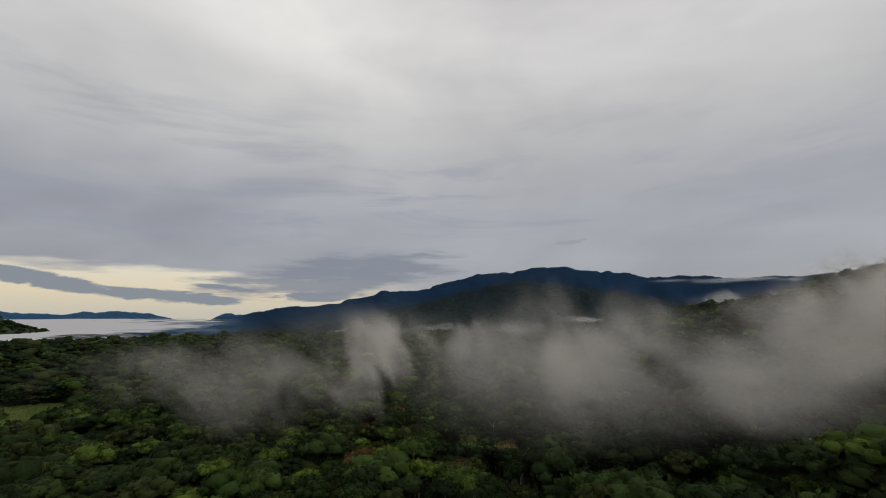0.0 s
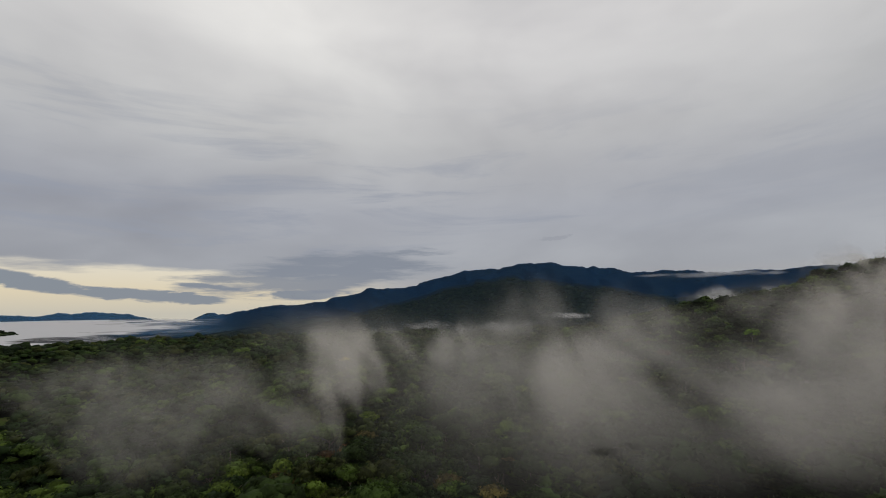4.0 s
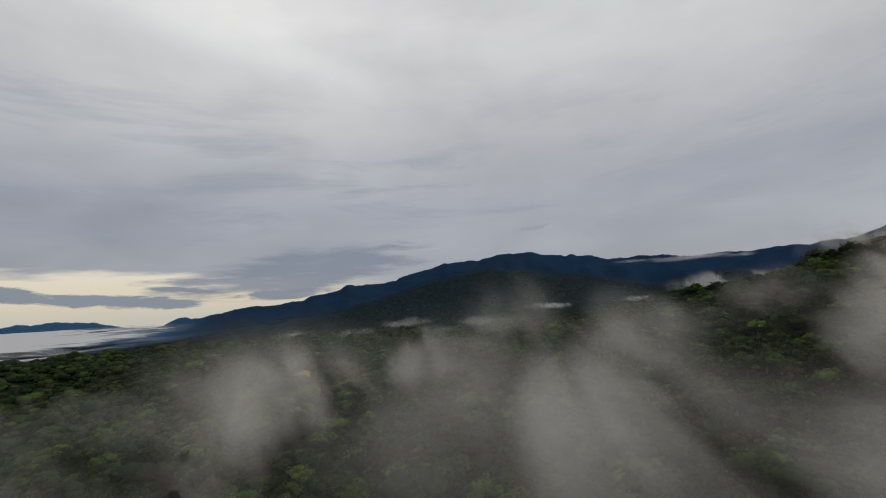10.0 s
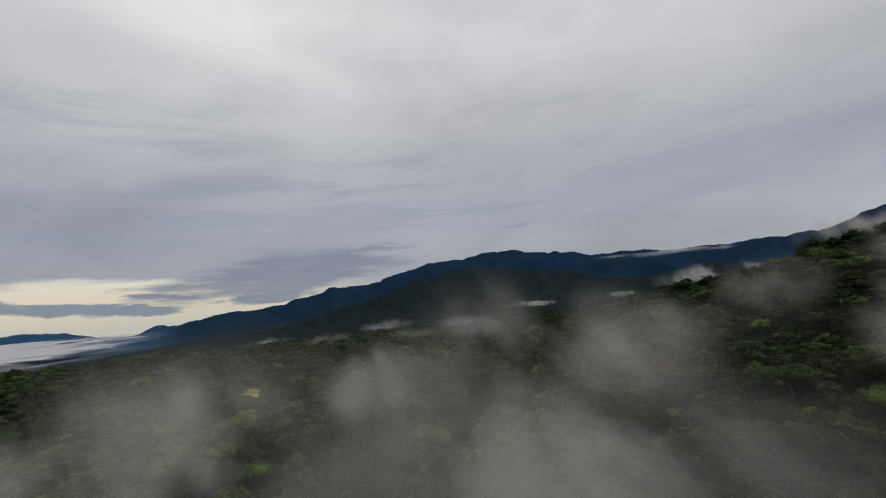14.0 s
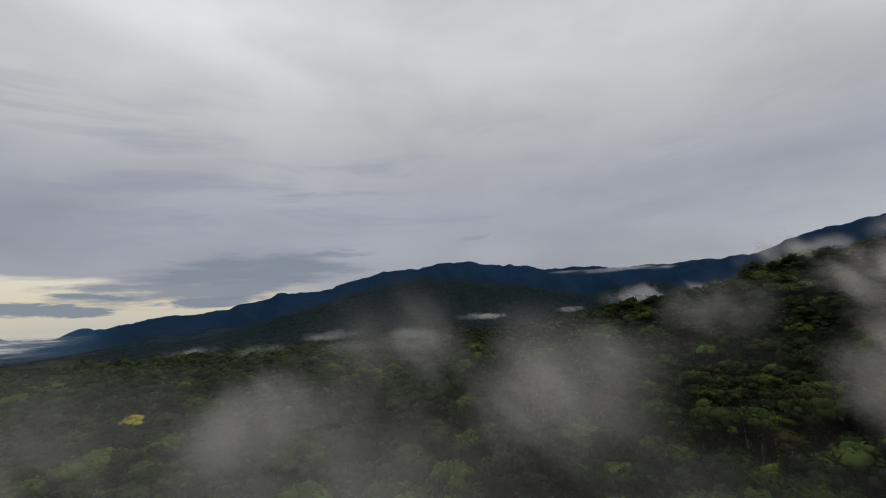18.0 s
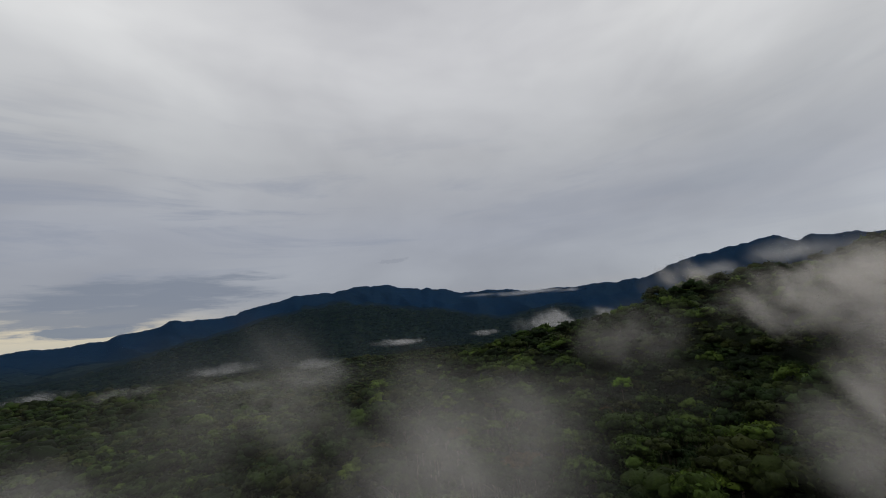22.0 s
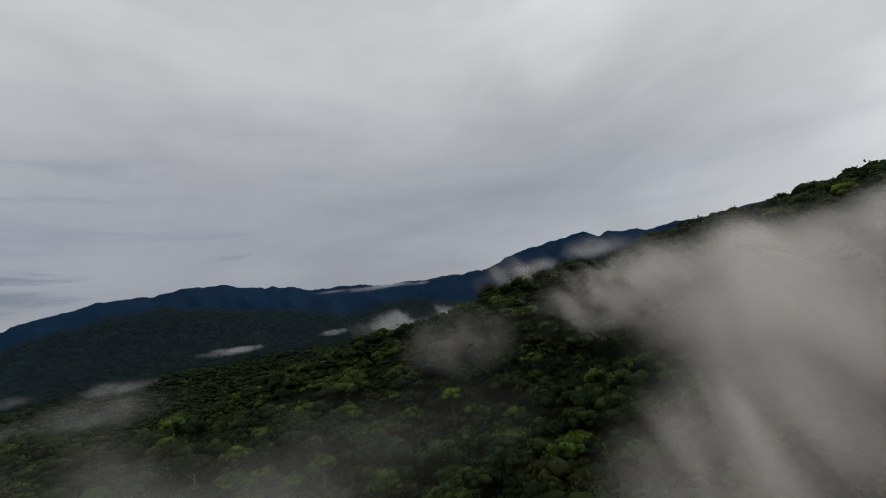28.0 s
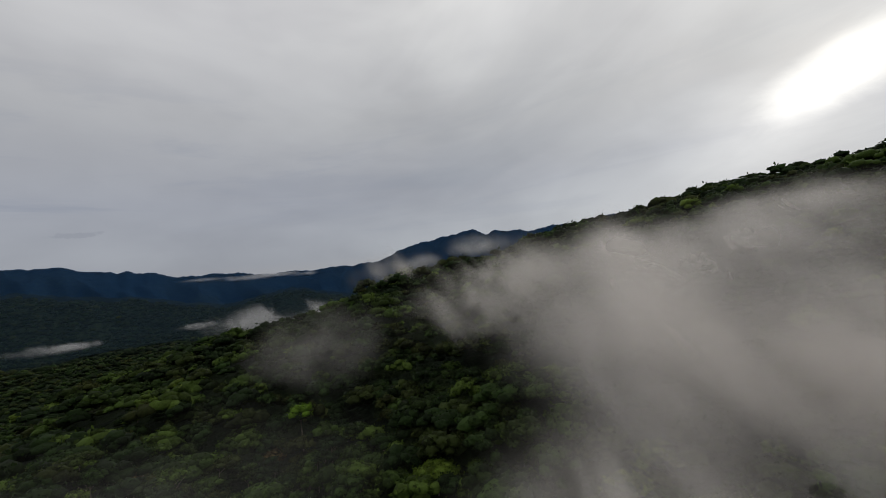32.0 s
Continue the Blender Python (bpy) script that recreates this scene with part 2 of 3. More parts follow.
def mist_material(name, dens_scale, tint, fine_scale, through_light=0.45, torn=4.0, bearing=None, wispy=0.45):
    """Drifting vapour: thin wavy veils, dense in the middle, torn by noise towards their rims.
    bearing: the way along which the folds of the vapour run."""
    mat, g = material(name)
    tc = g.n("ShaderNodeTexCoord")
    u, v, _ = g.sep(tc.outputs["UV"])
    at = g.n("ShaderNodeAttribute")
    at.attribute_name = "mist_amount"
    dens = at.outputs["Fac"]
    c = tc.outputs["Object"]
    if bearing is not None:
        sb, cb = math.sin(radians(bearing)), math.cos(radians(bearing))
        x, y, z = g.sep(c)
        across = g.m("SUBTRACT", g.m("MULTIPLY", x, cb), g.m("MULTIPLY", y, sb))
        along = g.m("ADD", g.m("MULTIPLY", x, sb), g.m("MULTIPLY", y, cb))
        c = g.xyz(g.m("ADD", across, g.m("MULTIPLY", z, 0.45)), g.m("MULTIPLY", along, 0.22), z)
    du = g.m("MULTIPLY", g.m("SUBTRACT", u, 0.5), 2.0)
    dv = g.m("MULTIPLY", g.m("SUBTRACT", v, 0.5), 2.0)
    r = g.m("SQRT", g.m("ADD", g.m("MULTIPLY", du, du), g.m("MULTIPLY", dv, dv)))
    tall = g.vm("MULTIPLY", c, (1.0, 1.0, 0.7))
    n1 = g.noise(tall, fine_scale, 3.0, 0.5, 0.9)
    n2 = g.noise(g.vm("ADD", c, (40.0, 7.0, 90.0)), fine_scale * 0.33, 1.0, 0.5)
    wisp = g.step(g.noise(g.vm("ADD", tall, (11.0, 3.0, 5.0)), fine_scale * 2.1, 2.0, 0.5, 1.2), 0.3, 0.68, 1.0 - wispy, 1.0 + 0.6 * wispy)
    n = g.m("ADD", g.m("MULTIPLY", g.m("SUBTRACT", n1, 0.5), torn), g.m("MULTIPLY", g.m("SUBTRACT", n2, 0.5), 0.6))
    v0 = g.m("ADD", g.m("MULTIPLY", g.m("SUBTRACT", 1.0, r), 1.15), n)
    a = g.m("MULTIPLY", g.m("MULTIPLY", g.step(v0, 0.0, 1.0), wisp), g.step(r, 1.0, 0.45))
    alpha = g.m("MULTIPLY", a, g.m("MULTIPLY", dens, dens_scale), None, True)
    dif, tra, clear = g.n("ShaderNodeBsdfDiffuse"), g.n("ShaderNodeBsdfTranslucent"), g.n("ShaderNodeBsdfTransparent")
    for s in (dif, tra):
        s.inputs[0].default_value = (*tint, 1.0)
    body = g.n("ShaderNodeMixShader")
    body.inputs[0].default_value = through_light
    g.put(body.inputs[1], dif.outputs[0])
    g.put(body.inputs[2], tra.outputs[0])
    mx = g.n("ShaderNodeMixShader")
    g.put(mx.inputs[0], alpha)
    g.put(mx.inputs[1], clear.outputs[0])
    g.put(mx.inputs[2], body.outputs[0])
    finish(g, mx.outputs[0])
    return mat


MIST_AHEAD = mist_material("drifting_mist", 1.1, (0.80, 0.765, 0.72), 0.04, 0.5, 2.7, 8, 0.4)
MIST_WISP = mist_material("torn_wisps", 1.2, (0.80, 0.765, 0.72), 0.055, 0.5, 4.6, -10, 0.6)
MIST_MURK = mist_material("thin_murk", 1.3, (0.76, 0.73, 0.68), 0.035, 0.5, 1.4, 8, 0.4)
MIST_SLOPE = mist_material("slope_mist", 1.2, (0.84, 0.80, 0.755), 0.045, 0.5, 4.2, 72, 0.65)
MIST_BANK = mist_material("mist_bank", 1.3, (0.84, 0.80, 0.76), 0.032, 0.5, 2.2, 76, 0.6)
MIST_LOW = mist_material("valley_mist", 1.3, (0.78, 0.77, 0.765), 0.045, 0.45, 4.4, 40, 0.6)
MIST_CREST = mist_material("crest_cloud", 1.3, (0.74, 0.75, 0.78), 0.006, 0.4, 3.6)
MIST_FAR = mist_material("cloud_sea", 1.0, (0.55, 0.55, 0.57), 0.004, 0.1, 0.8)


def haze_material():
    """Haze painted on a sheet: dims what lies behind, tints it blue with distance."""
    mat, g = material("painted_distance_haze")
    u, v, _ = g.sep(g.n("ShaderNodeTexCoord").outputs["UV"])
    c = g.n("ShaderNodeTexCoord").outputs["Object"]
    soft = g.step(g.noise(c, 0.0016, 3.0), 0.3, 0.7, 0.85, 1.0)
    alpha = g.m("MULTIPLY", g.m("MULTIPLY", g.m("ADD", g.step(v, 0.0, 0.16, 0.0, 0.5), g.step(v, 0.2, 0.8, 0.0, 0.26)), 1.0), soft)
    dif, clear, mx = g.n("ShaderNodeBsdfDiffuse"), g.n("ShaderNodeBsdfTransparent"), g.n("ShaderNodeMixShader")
    # slate near, blue far: the haze is the sheet's own colour
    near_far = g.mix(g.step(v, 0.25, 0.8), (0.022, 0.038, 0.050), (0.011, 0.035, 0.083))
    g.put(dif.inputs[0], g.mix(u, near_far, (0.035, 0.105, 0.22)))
    g.put(mx.inputs[0], alpha)
    g.put(mx.inputs[1], clear.outputs[0])
    g.put(mx.inputs[2], dif.outputs[0])
    finish(g, mx.outputs[0])
    return mat


HAZE = haze_material()

# ================= the lie of the land =================
HUB = (40.0, 80.0)


def lattice(seed):
    r = np.random.RandomState(seed)
    return r.rand(256, 256)


LATTICE = lattice(5)


def vnoise(x, y):
    """Smooth value noise, 0 to 1, on arrays."""
    xi, yi = np.floor(x).astype(int), np.floor(y).astype(int)
    fx, fy = x - xi, y - yi
    fx, fy = fx * fx * (3 - 2 * fx), fy * fy * (3 - 2 * fy)
    g = lambda a, b: LATTICE[a % 256, b % 256]
    return (g(xi, yi) * (1 - fx) + g(xi + 1, yi) * fx) * (1 - fy) + (g(xi, yi + 1) * (1 - fx) + g(xi + 1, yi + 1) * fx) * fy


def fbm(x, y, octaves=4):
    s, a = 0.0, 0.5
    for k in range(octaves):
        s = s + a * vnoise(x * 2 ** k + 17.3 * k, y * 2 ** k - 9.1 * k)
        a *= 0.5
    return s


def sstep(v, a, b):
    k = np.clip((v - a) / (b - a), 0, 1)
    return k * k * (3 - 2 * k)


# skyline of the far range: bearing, height angle
CREST = [(-180, 1.0), (-120, 0.5), (-70, 0.2), (-49, 0.1), (-43, -0.1), (-41.2, 0.19), (-38.3, 0.38), (-36.3, 0.1), (-34, -0.5), (-30.7, -0.9),
         (-29.2, -0.15), (-28.3, -0.02), (-27, -0.25), (-26.3, -0.08), (-20.8, 0.84), (-19, 0.7), (-14.8, 1.32), (-11.8, 2.19),
         (-7.6, 3.15), (-4.8, 3.09), (-0.9, 3.9), (3.1, 5.06), (6.3, 5.51), (9.4, 5.65), (13.3, 6.28), (16.3, 6.15), (19.5, 5.6),
         (21.9, 5.52), (25.9, 4.62), (31.5, 4.5), (34.7, 3.95), (38.8, 4.0)]
CREST += [(42.8, 4.15), (46.4, 4.13), (50, 4.25), (53.6, 5.5), (57.9, 6.6), (60.2, 6.84), (62.8, 7.2), (64.7, 6.32), (65.8, 6.5),
          (67.8, 6.15), (71.4, 5.97), (74.6, 6.2), (90, 6.5), (120, 5.0), (150, 2.0), (180, 1.0)]
RANGE_R = 4150.0
HILLS = [  # x, y, top above the valley, length, breadth, bearing of the long axis
    (300, 1760, 168, 420, 250, 95), (-150, 1900, 70, 420, 260, 80), (640, 1650, 95, 330, 220, 110),
    (-1350, 1090, 218, 330, 240, 20), (1150, 1500, 120, 420, 260, 60), (900, 2300, 150, 600, 300, 70),
    (2000, 1500, 170, 700, 330, 60), (390, 1150, 55, 260, 150, 90)]


# skyline of the near spur, seen from over the hollow: bearing, height angle
SPUR = [(0, -9.0), (15, -7.0), (24.6, -5.1), (28, -4.1), (33, -3.1), (38, -2.6), (43, -2.1), (46, -1.0), (50, 0.9), (54.4, 1.6), (60, 2.45),
        (66, 3.2), (69.4, 4.0), (72, 5.0), (74, 5.2), (81, 5.9), (86, 6.6), (89, 7.0), (93, 7.6), (102, 7.6), (106, 7.9), (125, 8.3), (180, 8.3)]
SPUR_EYE = (76.0, 127.0, 19.6)


def near_hill(x, y):
    """The hillside under the way: a long slope up to the east with a gully in it, ending in a spur."""
    east = 40 * np.log1p(np.exp((x - 80) / 40))
    near = -30 + 0.268 * east - 0.000158 * east * np.clip(y - 230, -100, 200)
    near += 13.6 * np.exp(-((x - 105) / 45) ** 2 - ((y - 238) / 35) ** 2) - 11.7 * np.exp(-((x - 155) / 40) ** 2 - ((y - 222) / 52) ** 2)
    near -= 0.2 * sstep(x, 0, 160) * np.clip(y - 340, 0, 900)
    near -= 33 * np.exp(-((x + 250) / 110) ** 2 - ((y - 250) / 130) ** 2) + 7 * np.exp(-((x + 95) / 60) ** 2 - ((y - 130) / 60) ** 2)
    near -= 5 * sstep(y, 350, 900) * sstep(-x, -60, 200)
    dx, dy = x - SPUR_EYE[0], y - SPUR_EYE[1]
    r, az = np.hypot(dx, dy), np.degrees(np.arctan2(dx, dy))
    near += 9 * (fbm(x / 70, y / 70) - 0.47) * sstep(r, 70, 160)
    reach = 250 + 190 * sstep(az, 45, 85)
    slope = np.tan(np.radians(np.interp(az, [c[0] for c in SPUR], [c[1] for c in SPUR])))
    crest = SPUR_EYE[2] + reach * slope
    k = sstep(r, 0.6 * reach, reach)
    spur = np.minimum(near * (1 - k) + crest * k, SPUR_EYE[2] + r * slope - 0.06 * (reach - np.minimum(r, reach)))
    spur = np.where(r > reach, crest - 0.16 * (r - reach), spur)
    w = sstep(az, 12, 25) * sstep(r, 120, 170)
    return near * (1 - w) + spur * w


def canopy(x, y):
    """Height of the tree tops over the point (x, y)."""
    dx, dy = x - HUB[0], y - HUB[1]
    r, az = np.hypot(dx, dy), np.degrees(np.arctan2(dx, dy))
    near = near_hill(x, y)
    # the hollow beyond the near hill
    rim = 640 + 250 * sstep(az, 40, 70)
    drop = sstep(r, rim, rim + 260)
    valley = -95 + 40 * (fbm(x / 420, y / 420) - 0.47) - 90 * sstep(-az, 20, 45)
    for hx, hy, top, ln, br, rot in HILLS:
        c, s = math.cos(radians(rot)), math.sin(radians(rot))
        a, b = (x - hx) * s + (y - hy) * c, (x - hx) * c - (y - hy) * s
        valley = valley + top * np.exp(-(a / ln) ** 2 - (b / br) ** 2) * (0.72 + 0.55 * fbm(x / 190 + 3, y / 190))
    land = near * (1 - drop) + valley * drop
    # far range
    top = RANGE_R * np.tan(np.radians(np.interp(az, [c[0] for c in CREST], [c[1] for c in CREST]))) + 8
    top = top + 62 * (fbm(az / 1.5, az * 0 + 3.3, 4) - 0.47)
    foot = 1500 + 2200 * sstep(-az, 22, 30)
    k = np.clip((r - foot) / (RANGE_R - foot), 0, 1.35)
    spur = np.abs(fbm(az / 5.5 + 0.4 * np.sin(r / 500), r / 1500, 4) - 0.47) * 2.2
    rise = np.where(k < 1, k ** 1.25, 1 - (k - 1) * 1.2)
    rise = rise - np.clip(spur * np.sin(np.pi * np.clip(k, 0, 1)) * 0.5, 0, 0.36)
    far = -110 + (top + 110) * rise
    w = sstep(r, foot, foot + np.minimum(900, 0.6 * (RANGE_R - foot)))
    return land * (1 - w) + np.maximum(land * (1 - w) - 200 * w, far) * w


TREE_H = 13.0


def clearing(x, y):
    """1 inside the grassy clearing."""
    along = np.clip(((x + 164) * -0.7071 + (y - 169) * 0.7071) / 160, 0, 1)
    k = np.hypot(x + 164 + 113 * along, y - 169 - 113 * along) / (11 + 18 * along) + 0.7 * (fbm(x / 26, y / 26) - 0.47)
    return 1 - sstep(k, 0.85, 1.1)


def floor_height(x, y):
    dx, dy = x - HUB[0], y - HUB[1]
    r = np.hypot(dx, dy)
    return canopy(x, y) - TREE_H * (1 - 0.5 * sstep(r, 420, 620)) * (1 - sstep(r, 1100, 1500))


def surface(x, y):
    """The ground itself, with the lumpy tree cover of the far slopes."""
    r = np.hypot(x - HUB[0], y - HUB[1])
    return floor_height(x, y) + (fbm(x / 26, y / 26, 3) - 0.44) * 15 * sstep(r, 900, 1500)


def mesh_from(name, verts, faces, uv=None, smooth=True):
    """A mesh from arrays of corners and of triangles or quads."""
    me = bpy.data.meshes.new(name)
    verts, faces = np.asarray(verts, dtype=np.float32), np.asarray(faces, dtype=np.int32)
    n, k = faces.shape
    me.vertices.add(len(verts))
    me.vertices.foreach_set("co", verts.ravel())
    me.loops.add(n * k)
    me.loops.foreach_set("vertex_index", faces.ravel())
    me.polygons.add(n)
    me.polygons.foreach_set("loop_start", np.arange(0, n * k, k, dtype=np.int32))
    me.polygons.foreach_set("loop_total", np.full(n, k, dtype=np.int32))
    if smooth:
        me.polygons.foreach_set("use_smooth", np.ones(n, dtype=bool))
    if uv is not None:
        layer = me.uv_layers.new(name="UVMap")
        layer.data.foreach_set("uv", np.asarray(uv, dtype=np.float32)[faces.ravel()].ravel())
    me.update()
    me.validate()
    return me


def grid_faces(rows, cols, wrap=False):
    i, j = np.meshgrid(np.arange(rows - 1), np.arange(cols if wrap else cols - 1), indexing="ij")
    a, b = i * cols + j, i * cols + (j + 1) % cols
    return np.stack([a, b, b + cols, a + cols], -1).reshape(-1, 4)


AZ = np.concatenate([np.arange(-180, -76, 3.0), np.arange(-76, 118, 0.25), np.arange(118, 180, 3.0)])
RING = [0.5]
while RING[-1] < 5600:
    RING.append(RING[-1] * 1.012 + 2.6)
RING = np.array(RING)


def build_ground():
    az, ring = AZ, RING
    rr, aa = np.meshgrid(ring, np.radians(az), indexing="ij")
    x, y = HUB[0] + rr * np.sin(aa), HUB[1] + rr * np.cos(aa)
    z = surface(x, y)
    verts = np.stack([x, y, z], -1).reshape(-1, 3)
    faces = grid_faces(len(ring), len(az), True)
    me = mesh_from("ground", verts, faces[:, ::-1])
    me.materials.append(GROUND)
    ob = new("ground", me)
    return tagged(ob, "densely forested hills and valleys in dull green", "ground", kind="structure")


ground = build_ground()


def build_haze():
    """A sheet draped just above the far range's woods, coloured as distance haze."""
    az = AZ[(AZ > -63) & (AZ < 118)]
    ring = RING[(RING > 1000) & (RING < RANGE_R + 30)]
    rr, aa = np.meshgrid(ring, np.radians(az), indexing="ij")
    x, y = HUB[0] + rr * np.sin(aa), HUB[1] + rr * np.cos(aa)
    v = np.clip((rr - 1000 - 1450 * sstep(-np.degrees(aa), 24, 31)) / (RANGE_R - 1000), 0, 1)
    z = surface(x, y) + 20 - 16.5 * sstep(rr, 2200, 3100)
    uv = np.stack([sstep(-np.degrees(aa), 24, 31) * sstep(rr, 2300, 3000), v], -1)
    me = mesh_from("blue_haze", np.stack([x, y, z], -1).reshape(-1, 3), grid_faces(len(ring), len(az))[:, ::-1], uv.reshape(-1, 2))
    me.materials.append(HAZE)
    return tagged(new("blue_haze", me), "thin sheet coloured as blue distance haze over the far mountain range", "haze", kind="stuff")


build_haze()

# ================= trees =================
ICO_V = []
for a in (-1, 1):
    for b in (-1.618, 1.618):
        ICO_V += [(0, a, b), (a, b, 0), (b, 0, a)]
ICO_V = np.array(ICO_V) / 1.902
ICO_F = []
for i in range(12):
    for j in range(i + 1, 12):
        for k in range(j + 1, 12):
            p, q, s = ICO_V[i], ICO_V[j], ICO_V[k]
            if max(np.linalg.norm(p - q), np.linalg.norm(q - s), np.linalg.norm(p - s)) < 1.1:
                n = np.cross(q - p, s - p)
                ICO_F.append((i, j, k) if n @ (p + q + s) > 0 else (i, k, j))
ICO_F = np.array(ICO_F)


def crown_arrays(r, lobes, leaves, leaf_size, width, height, flat=0.0, fill=1.0):
    """Corners and triangles of one crown: a billowing dome of leafy clumps with loose sprays over them.
    width, height: half-breadth and half-depth; the crown is centred on the origin."""
    V, F, n = [], [], 0
    per = leaves // lobes
    for i in range(lobes):
        a = 2.399963 * i + r.uniform(-0.5, 0.5)
        d = math.sqrt((i + 0.3) / lobes) * r.uniform(0.85, 1.1)
        up = math.sqrt(max(0.0, 1.1 - d * d)) * (1 - 0.5 * flat) - 0.25 + r.uniform(-0.22, 0.16)
        rad = width * r.uniform(0.72, 1.25) / math.sqrt(lobes) ** 0.8 * fill
        c = np.array((math.cos(a) * d * width * 0.72, math.sin(a) * d * width * 0.72, up * height * 0.72))
        squash = np.array([1.0, 1.0, r.uniform(0.62, 0.85) * (1 - 0.3 * flat)])
        v = ICO_V * (1 + r.uniform(-0.3, 0.25, (12, 1))) * rad
        v[:, 2] = np.maximum(v[:, 2], -0.45 * rad)
        V.append(v * squash + c)
        F.append(ICO_F + n)
        n += 12
        if per:
            d3 = r.normal(size=(per, 3))
            d3[:, 2] = np.abs(d3[:, 2]) * 0.9 - 0.2
            d3 /= np.linalg.norm(d3, axis=1)[:, None]
            p = d3 * (rad * r.uniform(0.8, 1.45, (per, 1))) * squash + c
            nrm = d3 + r.normal(size=(per, 3)) * 0.85
            nrm /= np.linalg.norm(nrm, axis=1)[:, None]
            t = np.cross(nrm, r.normal(size=(per, 3)))
            t /= np.linalg.norm(t, axis=1)[:, None]
            b = np.cross(nrm, t)
            s = leaf_size * r.uniform(0.6, 1.4, (per, 1))
            q = np.stack([p - t * s * 0.9 - nrm * s * 0.2, p - b * s * 0.6, p + t * s - nrm * s * 0.3, p + b * s * 0.6], 1).reshape(-1, 3)
            V.append(q)
            base = n + 4 * np.arange(per)[:, None]
            F.append(np.concatenate([base + [0, 1, 2], base + [0, 2, 3]]))
            n += 4 * per
    return np.concatenate(V), np.concatenate(F)


def limb_arrays(points, r0, r1, sides=6):
    """A tapered tube along a few points."""
    P = np.array(points, float)
    V = []
    for i, p in enumerate(P):
        d = P[min(i + 1, len(P) - 1)] - P[max(i - 1, 0)]
        d /= np.linalg.norm(d)
        a = np.cross(d, (0.3, 0.9, 0.1))
        a /= np.linalg.norm(a)
        b = np.cross(d, a)
        w = r0 + (r1 - r0) * i / (len(P) - 1)
        for k in range(sides):
            t = 2 * math.pi * k / sides
            V.append(p + (a * math.cos(t) + b * math.sin(t)) * w)
    F = grid_faces(len(P), sides, True)
    return np.array(V), np.concatenate([F[:, [0, 1, 2]], F[:, [0, 2, 3]]])


class TreeKind:
    def __init__(self, name, label, mat, seed, height, width, depth, lobes, leaves, leaf, flat=0.0, trunk=0.28, bare=0.0):
        r = np.random.RandomState(seed)
        self.name, self.label, self.height = name, label, height
        cz = height - depth * 0.75
        v, f = crown_arrays(r, lobes, leaves, leaf, width, depth, flat, 1.0 - 0.35 * bare)
        v = v + (0, 0, cz)
        self.crown = mesh_from(name + "_crown", v, f, smooth=False)
        self.crown.materials.append(mat)
        lean = r.uniform(-0.6, 0.6, 2)
        pts = [(0, 0, -2.5), (lean[0] * 0.3, lean[1] * 0.3, height * 0.3), (lean[0], lean[1], height * 0.62), (lean[0] * 1.3, lean[1] * 1.3, height * 0.93)]
        v, f = limb_arrays(pts, trunk, trunk * 0.3, 7)
        self.trunk = mesh_from(name + "_trunk", v, f)
        self.trunk.materials.append(BARK)
        self.limbs = []
        for i in range(4):
            a = 2.4 * i + r.uniform(0, 1)
            z0 = cz - depth * (0.75 - 0.2 * i)
            e = width * r.uniform(0.6, 0.85)
            p = [(lean[0], lean[1], z0), (lean[0] + math.cos(a) * e * 0.5, lean[1] + math.sin(a) * e * 0.5, z0 + depth * 0.45),
                 (lean[0] + math.cos(a) * e, lean[1] + math.sin(a) * e, z0 + depth * 0.75)]
            v, f = limb_arrays(p, trunk * 0.45, trunk * 0.15, 5)
            me = mesh_from(name + "_limb", v, f)
            me.materials.append(BARK)
            self.limbs.append(me)

    def plant(self, x, y, z, scale, turn, category="tree", group="forest trees"):
        root = new(self.name)
        root.matrix_world = pose(x, y, z, 0, 0, turn) @ Matrix.Diagonal((scale, scale, scale, 1))
        for nm, me in [("trunk", self.trunk), ("crown", self.crown)] + [("limb", m) for m in self.limbs]:
            ob = new(nm, me)
            ob.parent = root
        return tagged(root, self.label, category, group)


KINDS = [
    TreeKind("broad_tree", "broad-crowned dark green rainforest tree in the closed canopy", LEAF, 1, 14, 4.6, 3.6, 22, 900, 0.27),
    TreeKind("broad_tree", "round-headed green rainforest tree with dense leaves", LEAF, 2, 13, 4.0, 3.8, 20, 800, 0.26),
    TreeKind("tall_tree", "tall slender rainforest tree with a narrow green crown", LEAF, 3, 17, 3.0, 4.6, 18, 680, 0.25, 0, 0.2),
    TreeKind("umbrella_tree", "emergent rainforest tree with a flat layered crown and pale trunk", LEAF, 4, 18, 5.4, 2.4, 22, 760, 0.28, 0.7, 0.26, 0.5),
    TreeKind("understorey_tree", "low bushy green tree filling a gap in the forest", LEAF, 5, 11, 3.4, 3.0, 16, 600, 0.24),
    TreeKind("broad_tree", "spreading rainforest tree with a lumpy mid-green crown", LEAF, 6, 15, 5.4, 3.8, 26, 1000, 0.28, 0.2),
    TreeKind("rusty_tree", "rainforest tree with brownish rust-tinged young leaves", LEAF_RUST, 7, 13, 3.8, 3.2, 18, 700, 0.25),
    TreeKind("sparse_tree", "thin-leaved tall tree with pale bare trunk showing", LEAF, 8, 18, 3.6, 3.4, 12, 460, 0.3, 0.1, 0.22, 1.0),
]

SHAPES = [(3.9, 3.2, 0), (3.4, 3.5, 0), (4.4, 2.8, 0.3), (2.9, 3.9, 0), (3.1, 2.7, 0), (4.9, 2.7, 0.5), (3.6, 3.4, 0.1), (4.1, 3.3, 0.2)]


